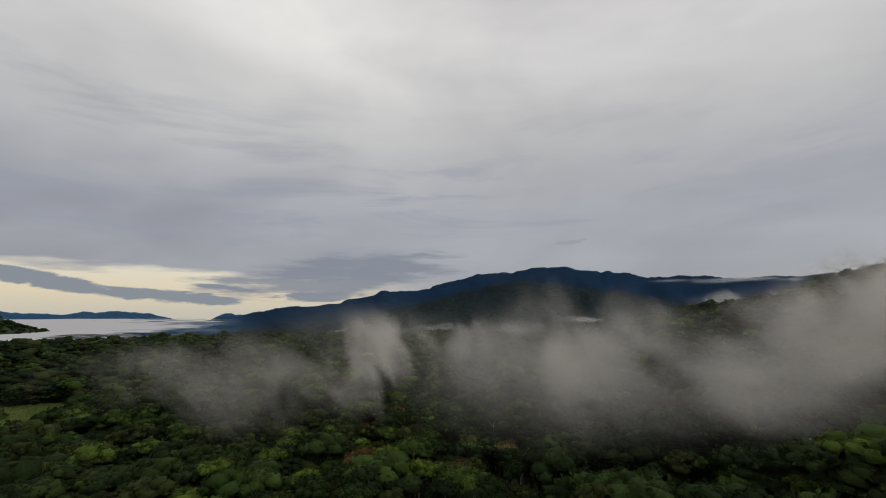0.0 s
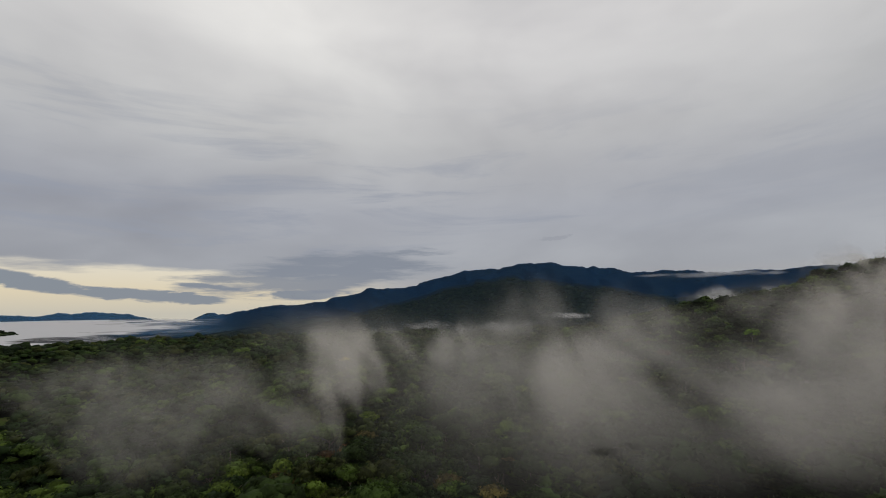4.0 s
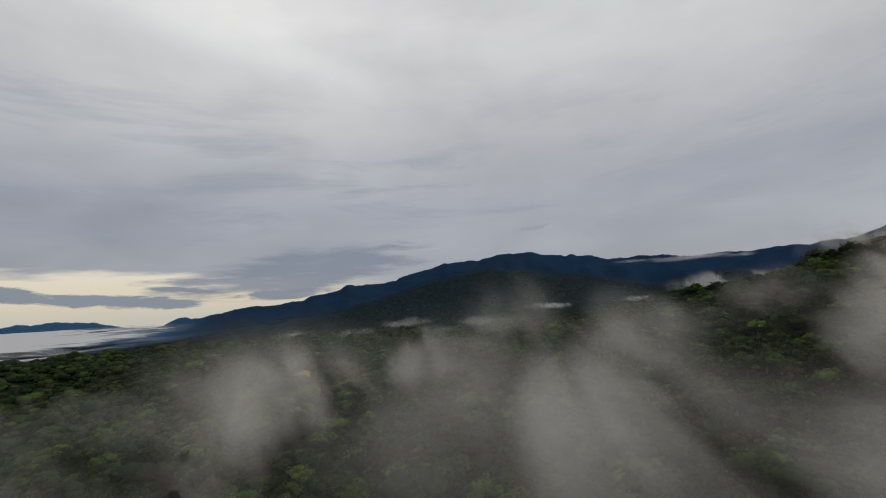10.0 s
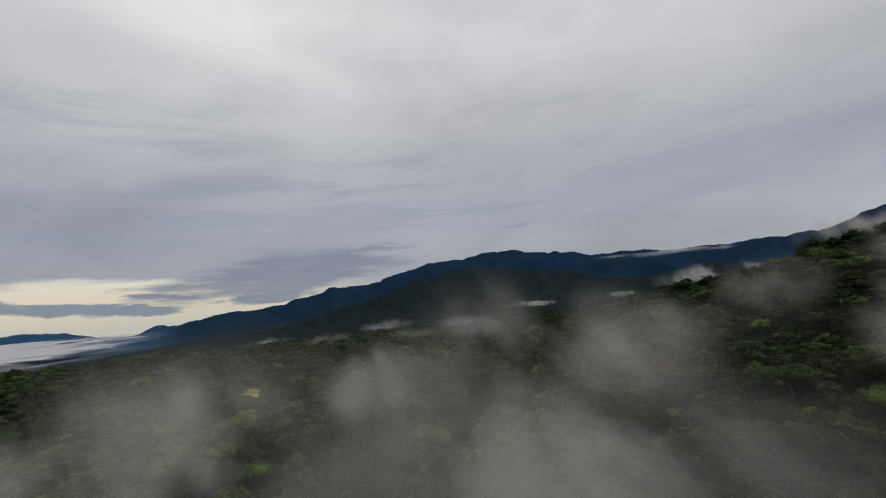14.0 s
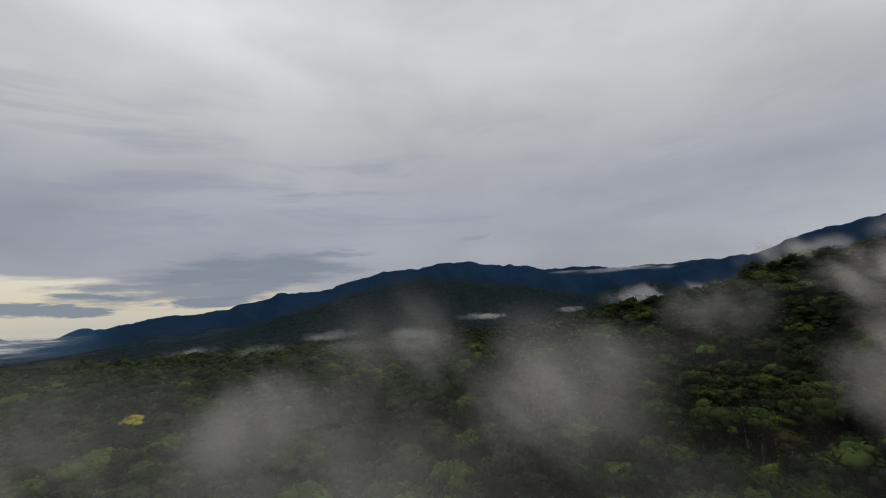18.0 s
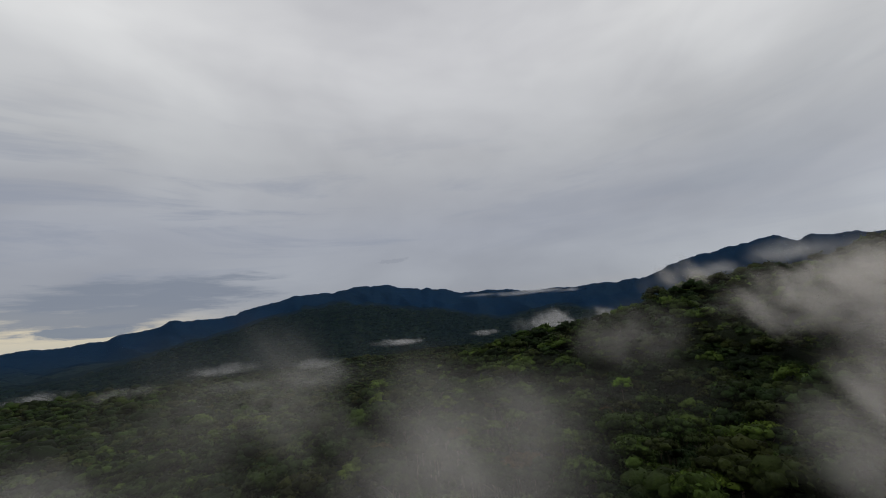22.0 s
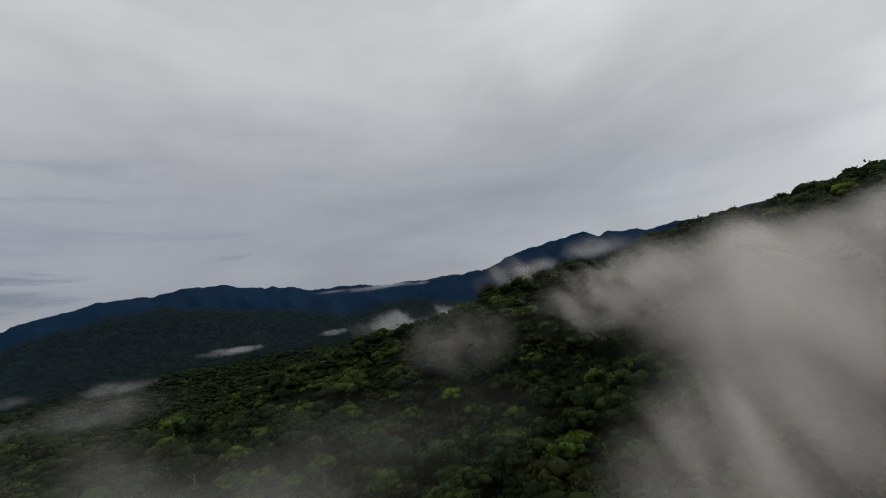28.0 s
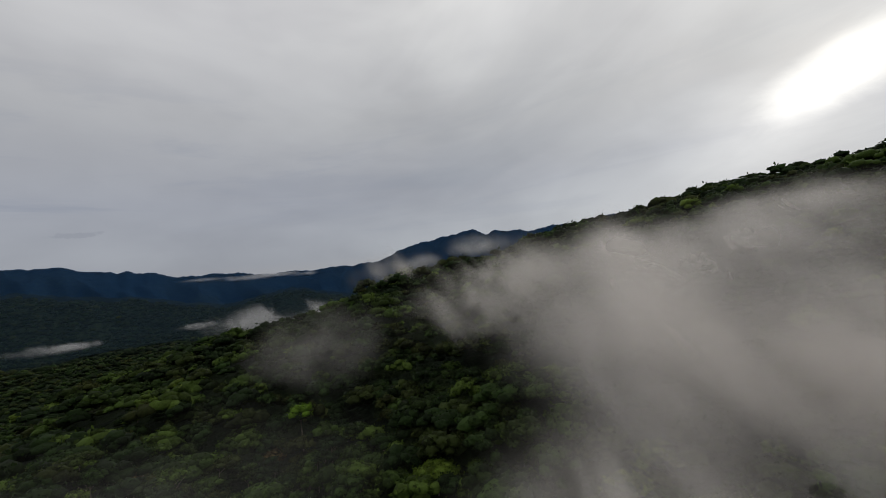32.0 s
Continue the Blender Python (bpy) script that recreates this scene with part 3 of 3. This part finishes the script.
def crown_set(seed, lobes, leaves, leaf, grow):
    return [crown_arrays(np.random.RandomState(seed + i), lobes, leaves, leaf, w * grow, h * grow, fl) for i, (w, h, fl) in enumerate(SHAPES)]


MASS_NEAR = crown_set(60, 16, 208, 0.31, 0.95)
MASS_MID = crown_set(20, 9, 54, 0.46, 0.95)
MASS_BACK = crown_set(30, 5, 15, 0.7, 1.15)
MASS_FAR = crown_set(40, 3, 0, 1.0, 1.35)
MASS_HILL = crown_set(80, 2, 0, 1.0, 1.7)


def scatter(step, r0, r1, a0, a1, seed):
    """Jittered places between two distances and two bearings from the hub."""
    r = np.random.RandomState(seed)
    n = int(2 * r1 / step) + 1
    i, j = np.meshgrid(np.arange(n), np.arange(int(n / 0.9) + 1), indexing="ij")
    x = HUB[0] - r1 + step * (i + 0.5 * (j % 2)) + r.uniform(-0.38, 0.38, i.shape) * step
    y = HUB[1] - r1 + step * j * 0.9 + r.uniform(-0.38, 0.38, i.shape) * step
    x, y = x.ravel(), y.ravel()
    d, az = np.hypot(x - HUB[0], y - HUB[1]), np.degrees(np.arctan2(x - HUB[0], y - HUB[1]))
    keep = (d > r0) & (d < r1) & (az > a0) & (az < a1) & (clearing(x, y) < 0.3)
    return x[keep], y[keep], d[keep]


def forest_mass(name, label, places, protos, top_offset, seed, lush=1.0, uneven=1.4):
    """Many crowns as one mesh."""
    x, y, d = places
    r = np.random.RandomState(seed)
    zt = np.where(d > 1150, surface(x, y) + 2, canopy(x, y))
    V, F, T, n = [], [], [], 0
    kind = r.randint(0, len(protos), len(x))
    for k, (pv, pf) in enumerate(protos):
        sel = np.where(kind == k)[0]
        if not len(sel):
            continue
        a = r.uniform(0, 2 * math.pi, len(sel))
        s = np.clip(r.lognormal(0.06, 0.25, len(sel)), 0.7, 1.8)
        c, sn = np.cos(a) * s, np.sin(a) * s
        vx = pv[None, :, 0] * c[:, None] - pv[None, :, 1] * sn[:, None] + x[sel, None]
        vy = pv[None, :, 0] * sn[:, None] + pv[None, :, 1] * c[:, None] + y[sel, None]
        vz = pv[None, :, 2] * s[:, None] + (zt[sel] - top_offset + r.normal(0, uneven, len(sel)) + (s - 1) * 4)[:, None]
        V.append(np.stack([vx, vy, vz], -1).reshape(-1, 3))
        F.append((pf[None] + n + (np.arange(len(sel)) * len(pv))[:, None, None]).reshape(-1, 3))
        patch = fbm(x[sel] / 45, y[sel] / 45, 3)
        T.append(np.repeat(lush * np.clip(0.8 * r.rand(len(sel)) ** 1.5 + 0.7 * (patch - 0.28), 0, 1), len(pv)))
        n += len(sel) * len(pv)
    me = mesh_from(name, np.concatenate(V), np.concatenate(F), smooth=False)
    me.materials.append(LEAF_MASS)
    tone = me.attributes.new("tree_tone", "FLOAT", "POINT")
    tone.data.foreach_set("value", np.concatenate(T).astype(np.float32))
    return tagged(new(name, me), label, "forest", kind="stuff")


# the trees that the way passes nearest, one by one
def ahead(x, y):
    """The plan area that comes into the camera's view along its way."""
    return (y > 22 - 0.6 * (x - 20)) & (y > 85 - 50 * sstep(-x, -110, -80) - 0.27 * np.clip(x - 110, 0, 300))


def pick_places(places, keep):
    return tuple(p[keep] for p in places)


def merged(*sets):
    return tuple(np.concatenate(q) for q in zip(*sets))


pick = np.random.RandomState(9)
plot = scatter(5.3, 0, 260, -181, 181, 3)
px, py = plot[0], plot[1]
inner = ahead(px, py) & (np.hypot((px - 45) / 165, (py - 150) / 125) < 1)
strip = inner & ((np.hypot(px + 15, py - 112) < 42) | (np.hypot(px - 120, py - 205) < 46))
order = np.where(strip)[0]
pick.shuffle(order)
chosen = order[:300]
weights = np.array([0.2, 0.2, 0.09, 0.07, 0.14, 0.17, 0.08, 0.05])
for i in chosen:
    k = KINDS[pick.choice(len(KINDS), p=weights)]
    s = pick.uniform(0.75, 1.05)
    top = float(canopy(px[i], py[i])) + pick.normal(0, 1.4) + (1.5 if k.height > 16 else 0.0)
    k.plant(px[i], py[i], top - k.height * s, s, pick.uniform(0, 360))
inner[chosen] = False
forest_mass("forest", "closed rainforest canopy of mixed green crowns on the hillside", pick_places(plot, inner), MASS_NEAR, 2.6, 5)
slopes = scatter(5.9, 0, 345, -181, 181, 20)
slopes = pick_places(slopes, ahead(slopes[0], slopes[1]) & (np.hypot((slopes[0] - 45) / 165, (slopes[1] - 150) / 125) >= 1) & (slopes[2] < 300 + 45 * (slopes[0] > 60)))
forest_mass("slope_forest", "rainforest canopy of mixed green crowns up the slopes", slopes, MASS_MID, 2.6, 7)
back = merged(scatter(7.6, 300, 345, -72, 5, 4), scatter(7.6, 345, 560, -72, 112, 21))
forest_mass("upper_forest", "forest canopy of small rounded crowns on the upper slopes", back, MASS_BACK, 3.6, 22, 0.85, 1.2)
beyond = scatter(9.5, 555, 1150, -62, 60, 23)
forest_mass("distant_forest", "far forest canopy running down into the misty valley", beyond, MASS_FAR, 4.0, 6, 0.7)
# coarser trees fill the ground outside the camera's view
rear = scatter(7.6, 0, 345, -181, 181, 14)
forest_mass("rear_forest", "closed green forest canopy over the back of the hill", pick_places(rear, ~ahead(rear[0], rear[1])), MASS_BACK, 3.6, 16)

edge = scatter(5.0, 200, 430, -80, -48, 25)
by_grass = np.zeros(len(edge[0]), bool)
for turn in range(8):
    for reach in (5.0, 10.0):
        by_grass |= clearing(edge[0] + reach * math.cos(turn * 0.785), edge[1] + reach * math.sin(turn * 0.785)) > 0.3
low = pick_places(edge, by_grass)
forest_mass("forest_edge", "leafy undergrowth along the edge of the clearing", low, MASS_MID, 9.5, 26)
forest_mass("forest_edge", "leafy undergrowth along the edge of the clearing", low, MASS_MID, 6.0, 27)
forest_mass("hill_forest", "dark forest covering the hills beyond the hollow", scatter(12.5, 1130, 2300, -28, 50, 12), MASS_HILL, 2.0, 13, 0.5)
forest_mass("hill_forest", "dark forest on the small hill above the cloud", scatter(16.0, 1400, 2000, -64, -45, 28), MASS_HILL, 2.0, 29, 0.1)

# tall trees whose heads stand clear along the crest of the spur and over the slope
for i in range(54):
    az = 27 + 80 * i / 53 + pick.uniform(-0.9, 0.9)
    far = float(250 + 190 * sstep(np.array(az), 45, 85)) * pick.uniform(0.94, 1.02)
    ex, ey = SPUR_EYE[0] + far * math.sin(radians(az)), SPUR_EYE[1] + far * math.cos(radians(az))
    k = KINDS[pick.choice([3, 3, 2, 7, 0])]
    s = pick.uniform(0.55, 0.85)
    k.plant(ex, ey, float(canopy(ex, ey)) + pick.uniform(-0.5, 2.6) - k.height * s, s, pick.uniform(0, 360))
for ex, ey, k in [(-50, 135, 7), (-46, 143, 7), (-34, 135, 7), (-13, 122, 7), (-28, 128, 2), (-60, 120, 2), (162, 315, 2), (184, 329, 2),
                  (230, 350, 3), (205, 338, 7)]:
    KINDS[k].plant(ex, ey, float(canopy(ex, ey)) + pick.uniform(1.0, 3.0) - KINDS[k].height * 0.8, 0.8, pick.uniform(0, 360))

# three trees that stand out by their colour
yellow = TreeKind("flowering_tree", "tall tree in full yellow blossom above the green canopy", LEAF_YELLOW, 31, 17, 4.6, 4.2, 11, 420, 0.3)
yellow.plant(-54, 303, -29 - 15.5, 1.0, 40, "tree", "standout trees")
buff = TreeKind("withered_tree", "half-dead tree with withered buff-brown crown and bare limbs", LEAF_PALE, 32, 16, 4.2, 3.4, 9, 300, 0.35, 0, 0.25, 1.0)
buff.plant(32, 204, -28 - 15, 1.0, 10, "tree", "standout trees")
lime = TreeKind("lime_tree", "bright lime-green young tree among darker crowns", LEAF_BRIGHT, 33, 14, 3.8, 3.2, 10, 360, 0.25)
lime.plant(168, 231, -9 - 14, 1.0, 0, "tree", "standout trees")

# ================= mist =================
class MistBank:
    """A bank of vapour: a stack of thin wavy sheets, each torn along the same folds."""
    def __init__(self, name, label, mat):
        self.name, self.label, self.mat = name, label, mat
        self.V, self.F, self.U, self.A, self.n = [], [], [], [], 0

    def veil(self, x, y, z, wide, high, turn, lean, thickness, layers=5):
        """Place, breadth and height, the bearing that the sheets face, their lean, and how thick the whole is to the eye."""
        r = np.random.RandomState(int(abs(x * 31 + y * 17 + z * 7 + wide)) % 100000)
        rings, spokes = 9, 28
        k1, k2 = np.meshgrid(np.linspace(0.04, 1, rings), np.arange(spokes) * 2 * math.pi / spokes, indexing="ij")
        u, v = 0.5 + 0.5 * k1 * np.cos(k2), 0.5 + 0.5 * k1 * np.sin(k2)
        gap = min(9.0, 0.5 * wide / layers)
        t = radians(turn)
        for k in range(layers):
            w, h = wide * r.uniform(0.75, 1.2), high * r.uniform(0.75, 1.2)
            lx, lz = (u - 0.5) * w + r.uniform(-0.1, 0.1) * wide, (v - 0.5) * h + r.uniform(-0.08, 0.08) * high
            across, pz = x * math.cos(t) - y * math.sin(t) + lx, z + lz
            # all sheets of one bearing share their folds, so that none cuts another
            ly = (k - (layers - 1) / 2 + r.uniform(-0.2, 0.2)) * gap + 2.2 * np.sin(across / 13) + 1.6 * np.sin(pz / 8 + across / 31) + lz * math.tan(radians(lean))
            px, py = x + lx * math.cos(t) + ly * math.sin(t), y - lx * math.sin(t) + ly * math.cos(t)
            self.V.append(np.stack([px, py, pz], -1).reshape(-1, 3))
            self.F.append(grid_faces(rings, spokes, True) + self.n)
            self.U.append(np.stack([u, v], -1).reshape(-1, 2))
            thin = sstep(pz - canopy(px, py), -1.0, 11.0)          # no vapour among the trunks
            self.A.append((1 - np.exp(-thickness / layers * thin)).ravel())
            self.n += rings * spokes

    def build(self):
        me = mesh_from(self.name, np.concatenate(self.V), np.concatenate(self.F), np.concatenate(self.U))
        me.materials.append(self.mat)
        at = me.attributes.new("mist_amount", "FLOAT", "POINT")
        at.data.foreach_set("value", np.concatenate(self.A).astype(np.float32))
        return tagged(new(self.name, me), self.label, "mist", kind="stuff")


def mist(name, label, mat, *veils):
    bank = MistBank(name, label, mat)
    for veil in veils:
        bank.veil(*veil)
    return bank.build()


# mist that drifts over the hollow ahead
mist("drifting_mist", "tall grey plume of mist rising over the tree tops", MIST_AHEAD,
     (79, 174, -7, 56, 42, 14, 10, 0.85, 10), (48, 202, 2, 60, 36, 14, 10, 0.35, 6))
mist("drifting_mist", "thick grey mist wedge over the hollow", MIST_AHEAD,
     (38, 115, -12, 68, 36, 14, 10, 1.1, 12), (68, 122, -12, 50, 30, 14, 10, 0.25, 8))
mist("drifting_mist", "thick grey mist in the gully below the slope", MIST_AHEAD, (66, 87, -12, 56, 34, 34, 10, 1.7, 12), (92, 94, -8, 60, 38, 34, 10, 1.3, 8))
mist("drifting_mist", "thin grey murk lying on the tree tops", MIST_MURK,
     (16, 130, -17, 80, 32, 14, 10, 0.4, 8), (30, 164, -13, 90, 34, 14, 10, 0.45, 6), (110, 188, -2, 56, 28, 14, 10, 0.15, 6),
     (34, 88, -16, 70, 30, 14, 10, 0.5, 6), (-30, 205, -12, 190, 48, 14, 10, 0.2, 5))
mist("drifting_mist", "small round puff of grey mist over the canopy", MIST_AHEAD, (13, 203, -13, 38, 30, 14, 10, 0.9, 6))
mist("drifting_mist", "torn upright wisp of grey mist", MIST_WISP, (-24, 163, -14, 50, 36, -12, 10, 0.55, 6))
mist("drifting_mist", "thin torn wisps of grey mist drifting over the tree tops", MIST_WISP,
     (-44, 104, -15, 64, 26, -12, 10, 0.45), (-20, 114, -13, 40, 34, -12, 10, 0.5), (-85, 168, -20, 110, 30, -12, 10, 0.28))
# the bank that clings to the slope
mist("slope_mist", "torn grey edge of the mist bank on the slope", MIST_SLOPE,
     (117, 136, -3, 32, 30, 80, 14, 0.9, 8), (206, 174, 8, 70, 42, 80, 14, 1.2, 8), (244, 194, 22, 60, 34, 80, 14, 1.0, 6))
mist("slope_mist", "thick grey mist bank clinging to the forested slope", MIST_BANK,
     (172, 127, 3, 92, 50, 80, 14, 3.0, 16), (150, 104, -2, 60, 44, 80, 14, 1.8, 10), (152, 122, -3, 58, 36, 80, 14, 1.6, 8))
mist("slope_mist", "thick grey mist bank higher up the slope", MIST_BANK,
     (232, 126, 17, 120, 44, 80, 14, 3.6, 14), (296, 98, 28, 140, 31, 80, 14, 3.6, 14), (250, 162, 16, 84, 38, 80, 14, 1.3, 8))
# white puffs along the spur
mist("ridge_mist", "white puff of mist rising behind the wooded spur", MIST_LOW, (372, 273, 45, 60, 20, 60, 6, 0.6, 6))
mist("ridge_mist", "white puff of mist rising behind the wooded spur", MIST_LOW, (322, 288, 34, 40, 18, 55, 6, 0.65, 6))
mist("ridge_mist", "white puff of mist caught in the spur's tree tops", MIST_SLOPE, (264, 270, 27, 50, 30, 50, 8, 0.7, 6))
mist("ridge_mist", "long white puff of mist lying behind the spur", MIST_LOW, (254, 352, 10, 78, 22, 36, 4, 1.3, 6))
mist("ridge_mist", "thin puff of mist over the slope's tree tops", MIST_SLOPE, (186, 238, 5, 52, 34, 42, 8, 0.4, 6))
# low streaks in the hollow
for veils in [[(95, 460, -16, 80, 24, 2, 4, 0.25, 6), (40, 490, -20, 60, 16, 2, 4, 0.25)], [(145, 850, -30, 130, 24, 8, 0, 0.4)], [(0, 930, -29, 130, 24, 2, 0, 0.5)],
              [(-185, 755, -33, 80, 20, -16, 0, 0.7)], [(330, 1040, -12, 120, 18, 14, 0, 0.45), (390, 1120, -16, 90, 20, 20, 0, 0.7)],
              [(585, 1070, -8, 100, 18, 32, 0, 0.45)], [(-60, 600, -28, 80, 20, -8, 0, 0.5)]]:
    mist("valley_mist", "low streak of white mist lying in the hollow", MIST_LOW, *veils)
mist("crest_cloud", "thin white cloud strip lying along the far crest", MIST_CREST,
     (1684, 2976, 237, 361, 30, 32, 7, 0.46),
     (1973, 2793, 227, 700, 42, 42, -1, 0.60),
     (2187, 2628, 216, 278, 35, 56, -1, 0.35),
     (1982, 3523, 279, 472, 39, 33, -8, 0.46),
     (2323, 3308, 270, 721, 43, 48, -6, 0.60),
     (2581, 3111, 253, 299, 37, 49, 1, 0.35))


def cloud_sea():
    u, v = np.meshgrid(np.linspace(0, 1, 80), np.linspace(0, 1, 60))
    a = np.radians(-145 + 118 * u)
    r = 800 + 4100 * v
    x, y = HUB[0] + r * np.sin(a), HUB[1] + r * np.cos(a)
    z = -66 + 30 * sstep(r, 900, 2600) + 12 * (fbm(x / 260, y / 260) - 0.47)
    fu = 0.5 + (u - 0.5) * np.where(u < 0.5, 0.5, 0.96)
    fv = 0.5 + (v - 0.5) * 0.4
    me = mesh_from("cloud_sea", np.stack([x, y, z], -1).reshape(-1, 3), grid_faces(60, 80), np.stack([fu, fv], -1).reshape(-1, 2))
    me.materials.append(MIST_FAR)
    at = me.attributes.new("mist_amount", "FLOAT", "POINT")
    at.data.foreach_set("value", np.full(4800, 40.0, dtype=np.float32))
    return tagged(new("cloud_sea", me), "level sea of white cloud filling the far valley", "mist", kind="stuff")


cloud_sea()


# ================= the clearing with its boulders and shelter =================
def grass_material():
    mat, g = material("rough_grass")
    c = g.n("ShaderNodeTexCoord").outputs["Object"]
    k = g.m("ADD", g.m("MULTIPLY", g.noise(c, 0.12, 5.0), 0.6), g.m("MULTIPLY", g.noise(c, 1.6, 4.0), 0.4))
    col = g.ramp(k, [(0.3, (0.035, 0.060, 0.014)), (0.5, (0.062, 0.092, 0.020)), (0.68, (0.11, 0.105, 0.04))])
    finish(g, principled(g, col, 0.85, bump(g, g.noise(c, 2.5, 4.0), 0.7, 0.3), 0.1))
    return mat


def stone_material():
    mat, g = material("weathered_stone")
    c = g.n("ShaderNodeTexCoord").outputs["Object"]
    k = g.noise(c, 0.9, 6.0, 0.6)
    col = g.ramp(k, [(0.3, (0.16, 0.15, 0.13)), (0.55, (0.32, 0.30, 0.27)), (0.75, (0.45, 0.43, 0.39))])
    finish(g, principled(g, col, 0.85, bump(g, k, 0.6, 0.2)))
    return mat


def plain_material(name, a, b, scale=2.0, rough=0.6):
    mat, g = material(name)
    c = g.n("ShaderNodeTexCoord").outputs["Object"]
    k = g.noise(c, scale, 5.0)
    finish(g, principled(g, g.ramp(k, [(0.35, a), (0.65, b)]), rough, bump(g, k, 0.2, 0.05)))
    return mat


GRASS, STONE = grass_material(), stone_material()
TARP = plain_material("white_tarpaulin", (0.34, 0.34, 0.33), (0.48, 0.48, 0.47))
POLE = plain_material("bamboo_pole", (0.22, 0.17, 0.09), (0.34, 0.27, 0.15), 5.0)


def grass_field():
    x, y = np.meshgrid(np.arange(-330, -145, 2.0), np.arange(150, 335, 2.0))
    z = floor_height(x, y) + 1.4 + 0.7 * (fbm(x / 5, y / 5) - 0.47)
    inside = clearing(x, y) > 0.02
    rows, cols = x.shape
    f = grid_faces(rows, cols)
    f = f[inside.ravel()[f].all(axis=1)]
    me = mesh_from("grass_field", np.stack([x, y, z], -1).reshape(-1, 3), f)
    me.materials.append(GRASS)
    return tagged(new("grass_field", me), "rough yellow-green grass in a forest clearing", "grass", kind="stuff")


def grass_tufts():
    r = np.random.RandomState(77)
    x, y = r.uniform(-320, -155, 9000), r.uniform(160, 325, 9000)
    k = clearing(x, y) > 0.5
    x, y = x[k], y[k]
    z = floor_height(x, y) + 1.3
    a, h, w = r.uniform(0, 6.28, len(x)), r.uniform(0.4, 1.1, len(x)), r.uniform(0.2, 0.5, len(x))
    p = np.stack([x, y, z], -1)
    d = np.stack([np.cos(a) * w, np.sin(a) * w, a * 0], -1)
    t = p + np.stack([np.sin(a) * 0.4, np.cos(a) * 0.4, h], -1)
    v = np.stack([p - d, p + d, t], 1).reshape(-1, 3)
    me = mesh_from("grass_tufts", v, np.arange(len(v)).reshape(-1, 3), smooth=False)
    me.materials.append(GRASS)
    return tagged(new("grass_tufts", me), "tall tufts of rank grass across the clearing", "grass", kind="stuff")


def boulder(x, y, size, seed):
    r = np.random.RandomState(seed)
    bm = bmesh.new()
    bmesh.ops.create_icosphere(bm, subdivisions=2, radius=1.0)
    for v in bm.verts:
        n = noise.fractal(v.co * 1.3 + Vector((seed * 3.1, 0, 0)), 1.0, 2.0, 3)
        v.co *= 1 + 0.3 * n
        v.co.z = max(v.co.z, -0.5) * 0.55
        v.co.x *= 1.5
    me = bpy.data.meshes.new("boulder")
    bm.to_mesh(me)
    bm.free()
    me.materials.append(STONE)
    ob = new("boulder", me)
    ob.matrix_world = pose(x, y, float(floor_height(np.array(x), np.array(y))) + 1.4 + size * 0.12, 0, 0, r.uniform(0, 180)) @ Matrix.Diagonal((size, size, size, 1))
    return tagged(ob, "pale weathered boulder in a stony stream bed", "boulder", "stream boulders")


grass_field()
grass_tufts()
stones = np.random.RandomState(8)
for i in range(30):
    t = stones.uniform(0, 1)
    boulder(-180 - 40 * t + stones.uniform(-6, 6), 181 + 40 * t + stones.uniform(-6, 6), stones.uniform(0.8, 2.0), i)


def part(name, bm, mat, parent, label=""):
    me = bpy.data.meshes.new(name)
    bm.to_mesh(me)
    bm.free()
    me.materials.append(mat)
    ob = new(name, me)
    ob.parent = parent
    return tagged(ob, label)


def shelter(x, y):
    """A white sheet stretched over four poles."""
    root = tagged(new("field_shelter"), "small open field shelter with a white tarpaulin roof", "shelter")
    root.matrix_world = pose(x, y, float(floor_height(np.array(x), np.array(y))) + 1.35, 0, 0, 35)
    bm = bmesh.new()
    bmesh.ops.create_grid(bm, x_segments=12, y_segments=8, size=1.0)
    for v in bm.verts:
        v.co = Vector((v.co.x * 1.9, v.co.y * 1.3, 2.5 - abs(v.co.y) * 0.55 - 0.12 * math.sin(3.1 * (v.co.x + 1) / 2)))
    bmesh.ops.solidify(bm, geom=bm.faces[:], thickness=0.03)
    part("roof", bm, TARP, root, "white tarpaulin")
    for sx in (-1, 1):
        for sy in (-1, 1):
            bm = bmesh.new()
            bmesh.ops.create_cone(bm, cap_ends=True, segments=8, radius1=0.06, radius2=0.045, depth=2.2)
            bmesh.ops.translate(bm, verts=bm.verts, vec=(sx * 1.85, sy * 1.3, 1.0))
            part("pole", bm, POLE, root)
    bm = bmesh.new()
    bmesh.ops.create_cone(bm, cap_ends=True, segments=8, radius1=0.05, radius2=0.05, depth=4.0)
    bmesh.ops.rotate(bm, verts=bm.verts, matrix=Matrix.Rotation(radians(90), 3, "Y"))
    bmesh.ops.translate(bm, verts=bm.verts, vec=(0, 0, 2.36))
    part("ridge_pole", bm, POLE, root)
    return root


shelter(-250, 260)
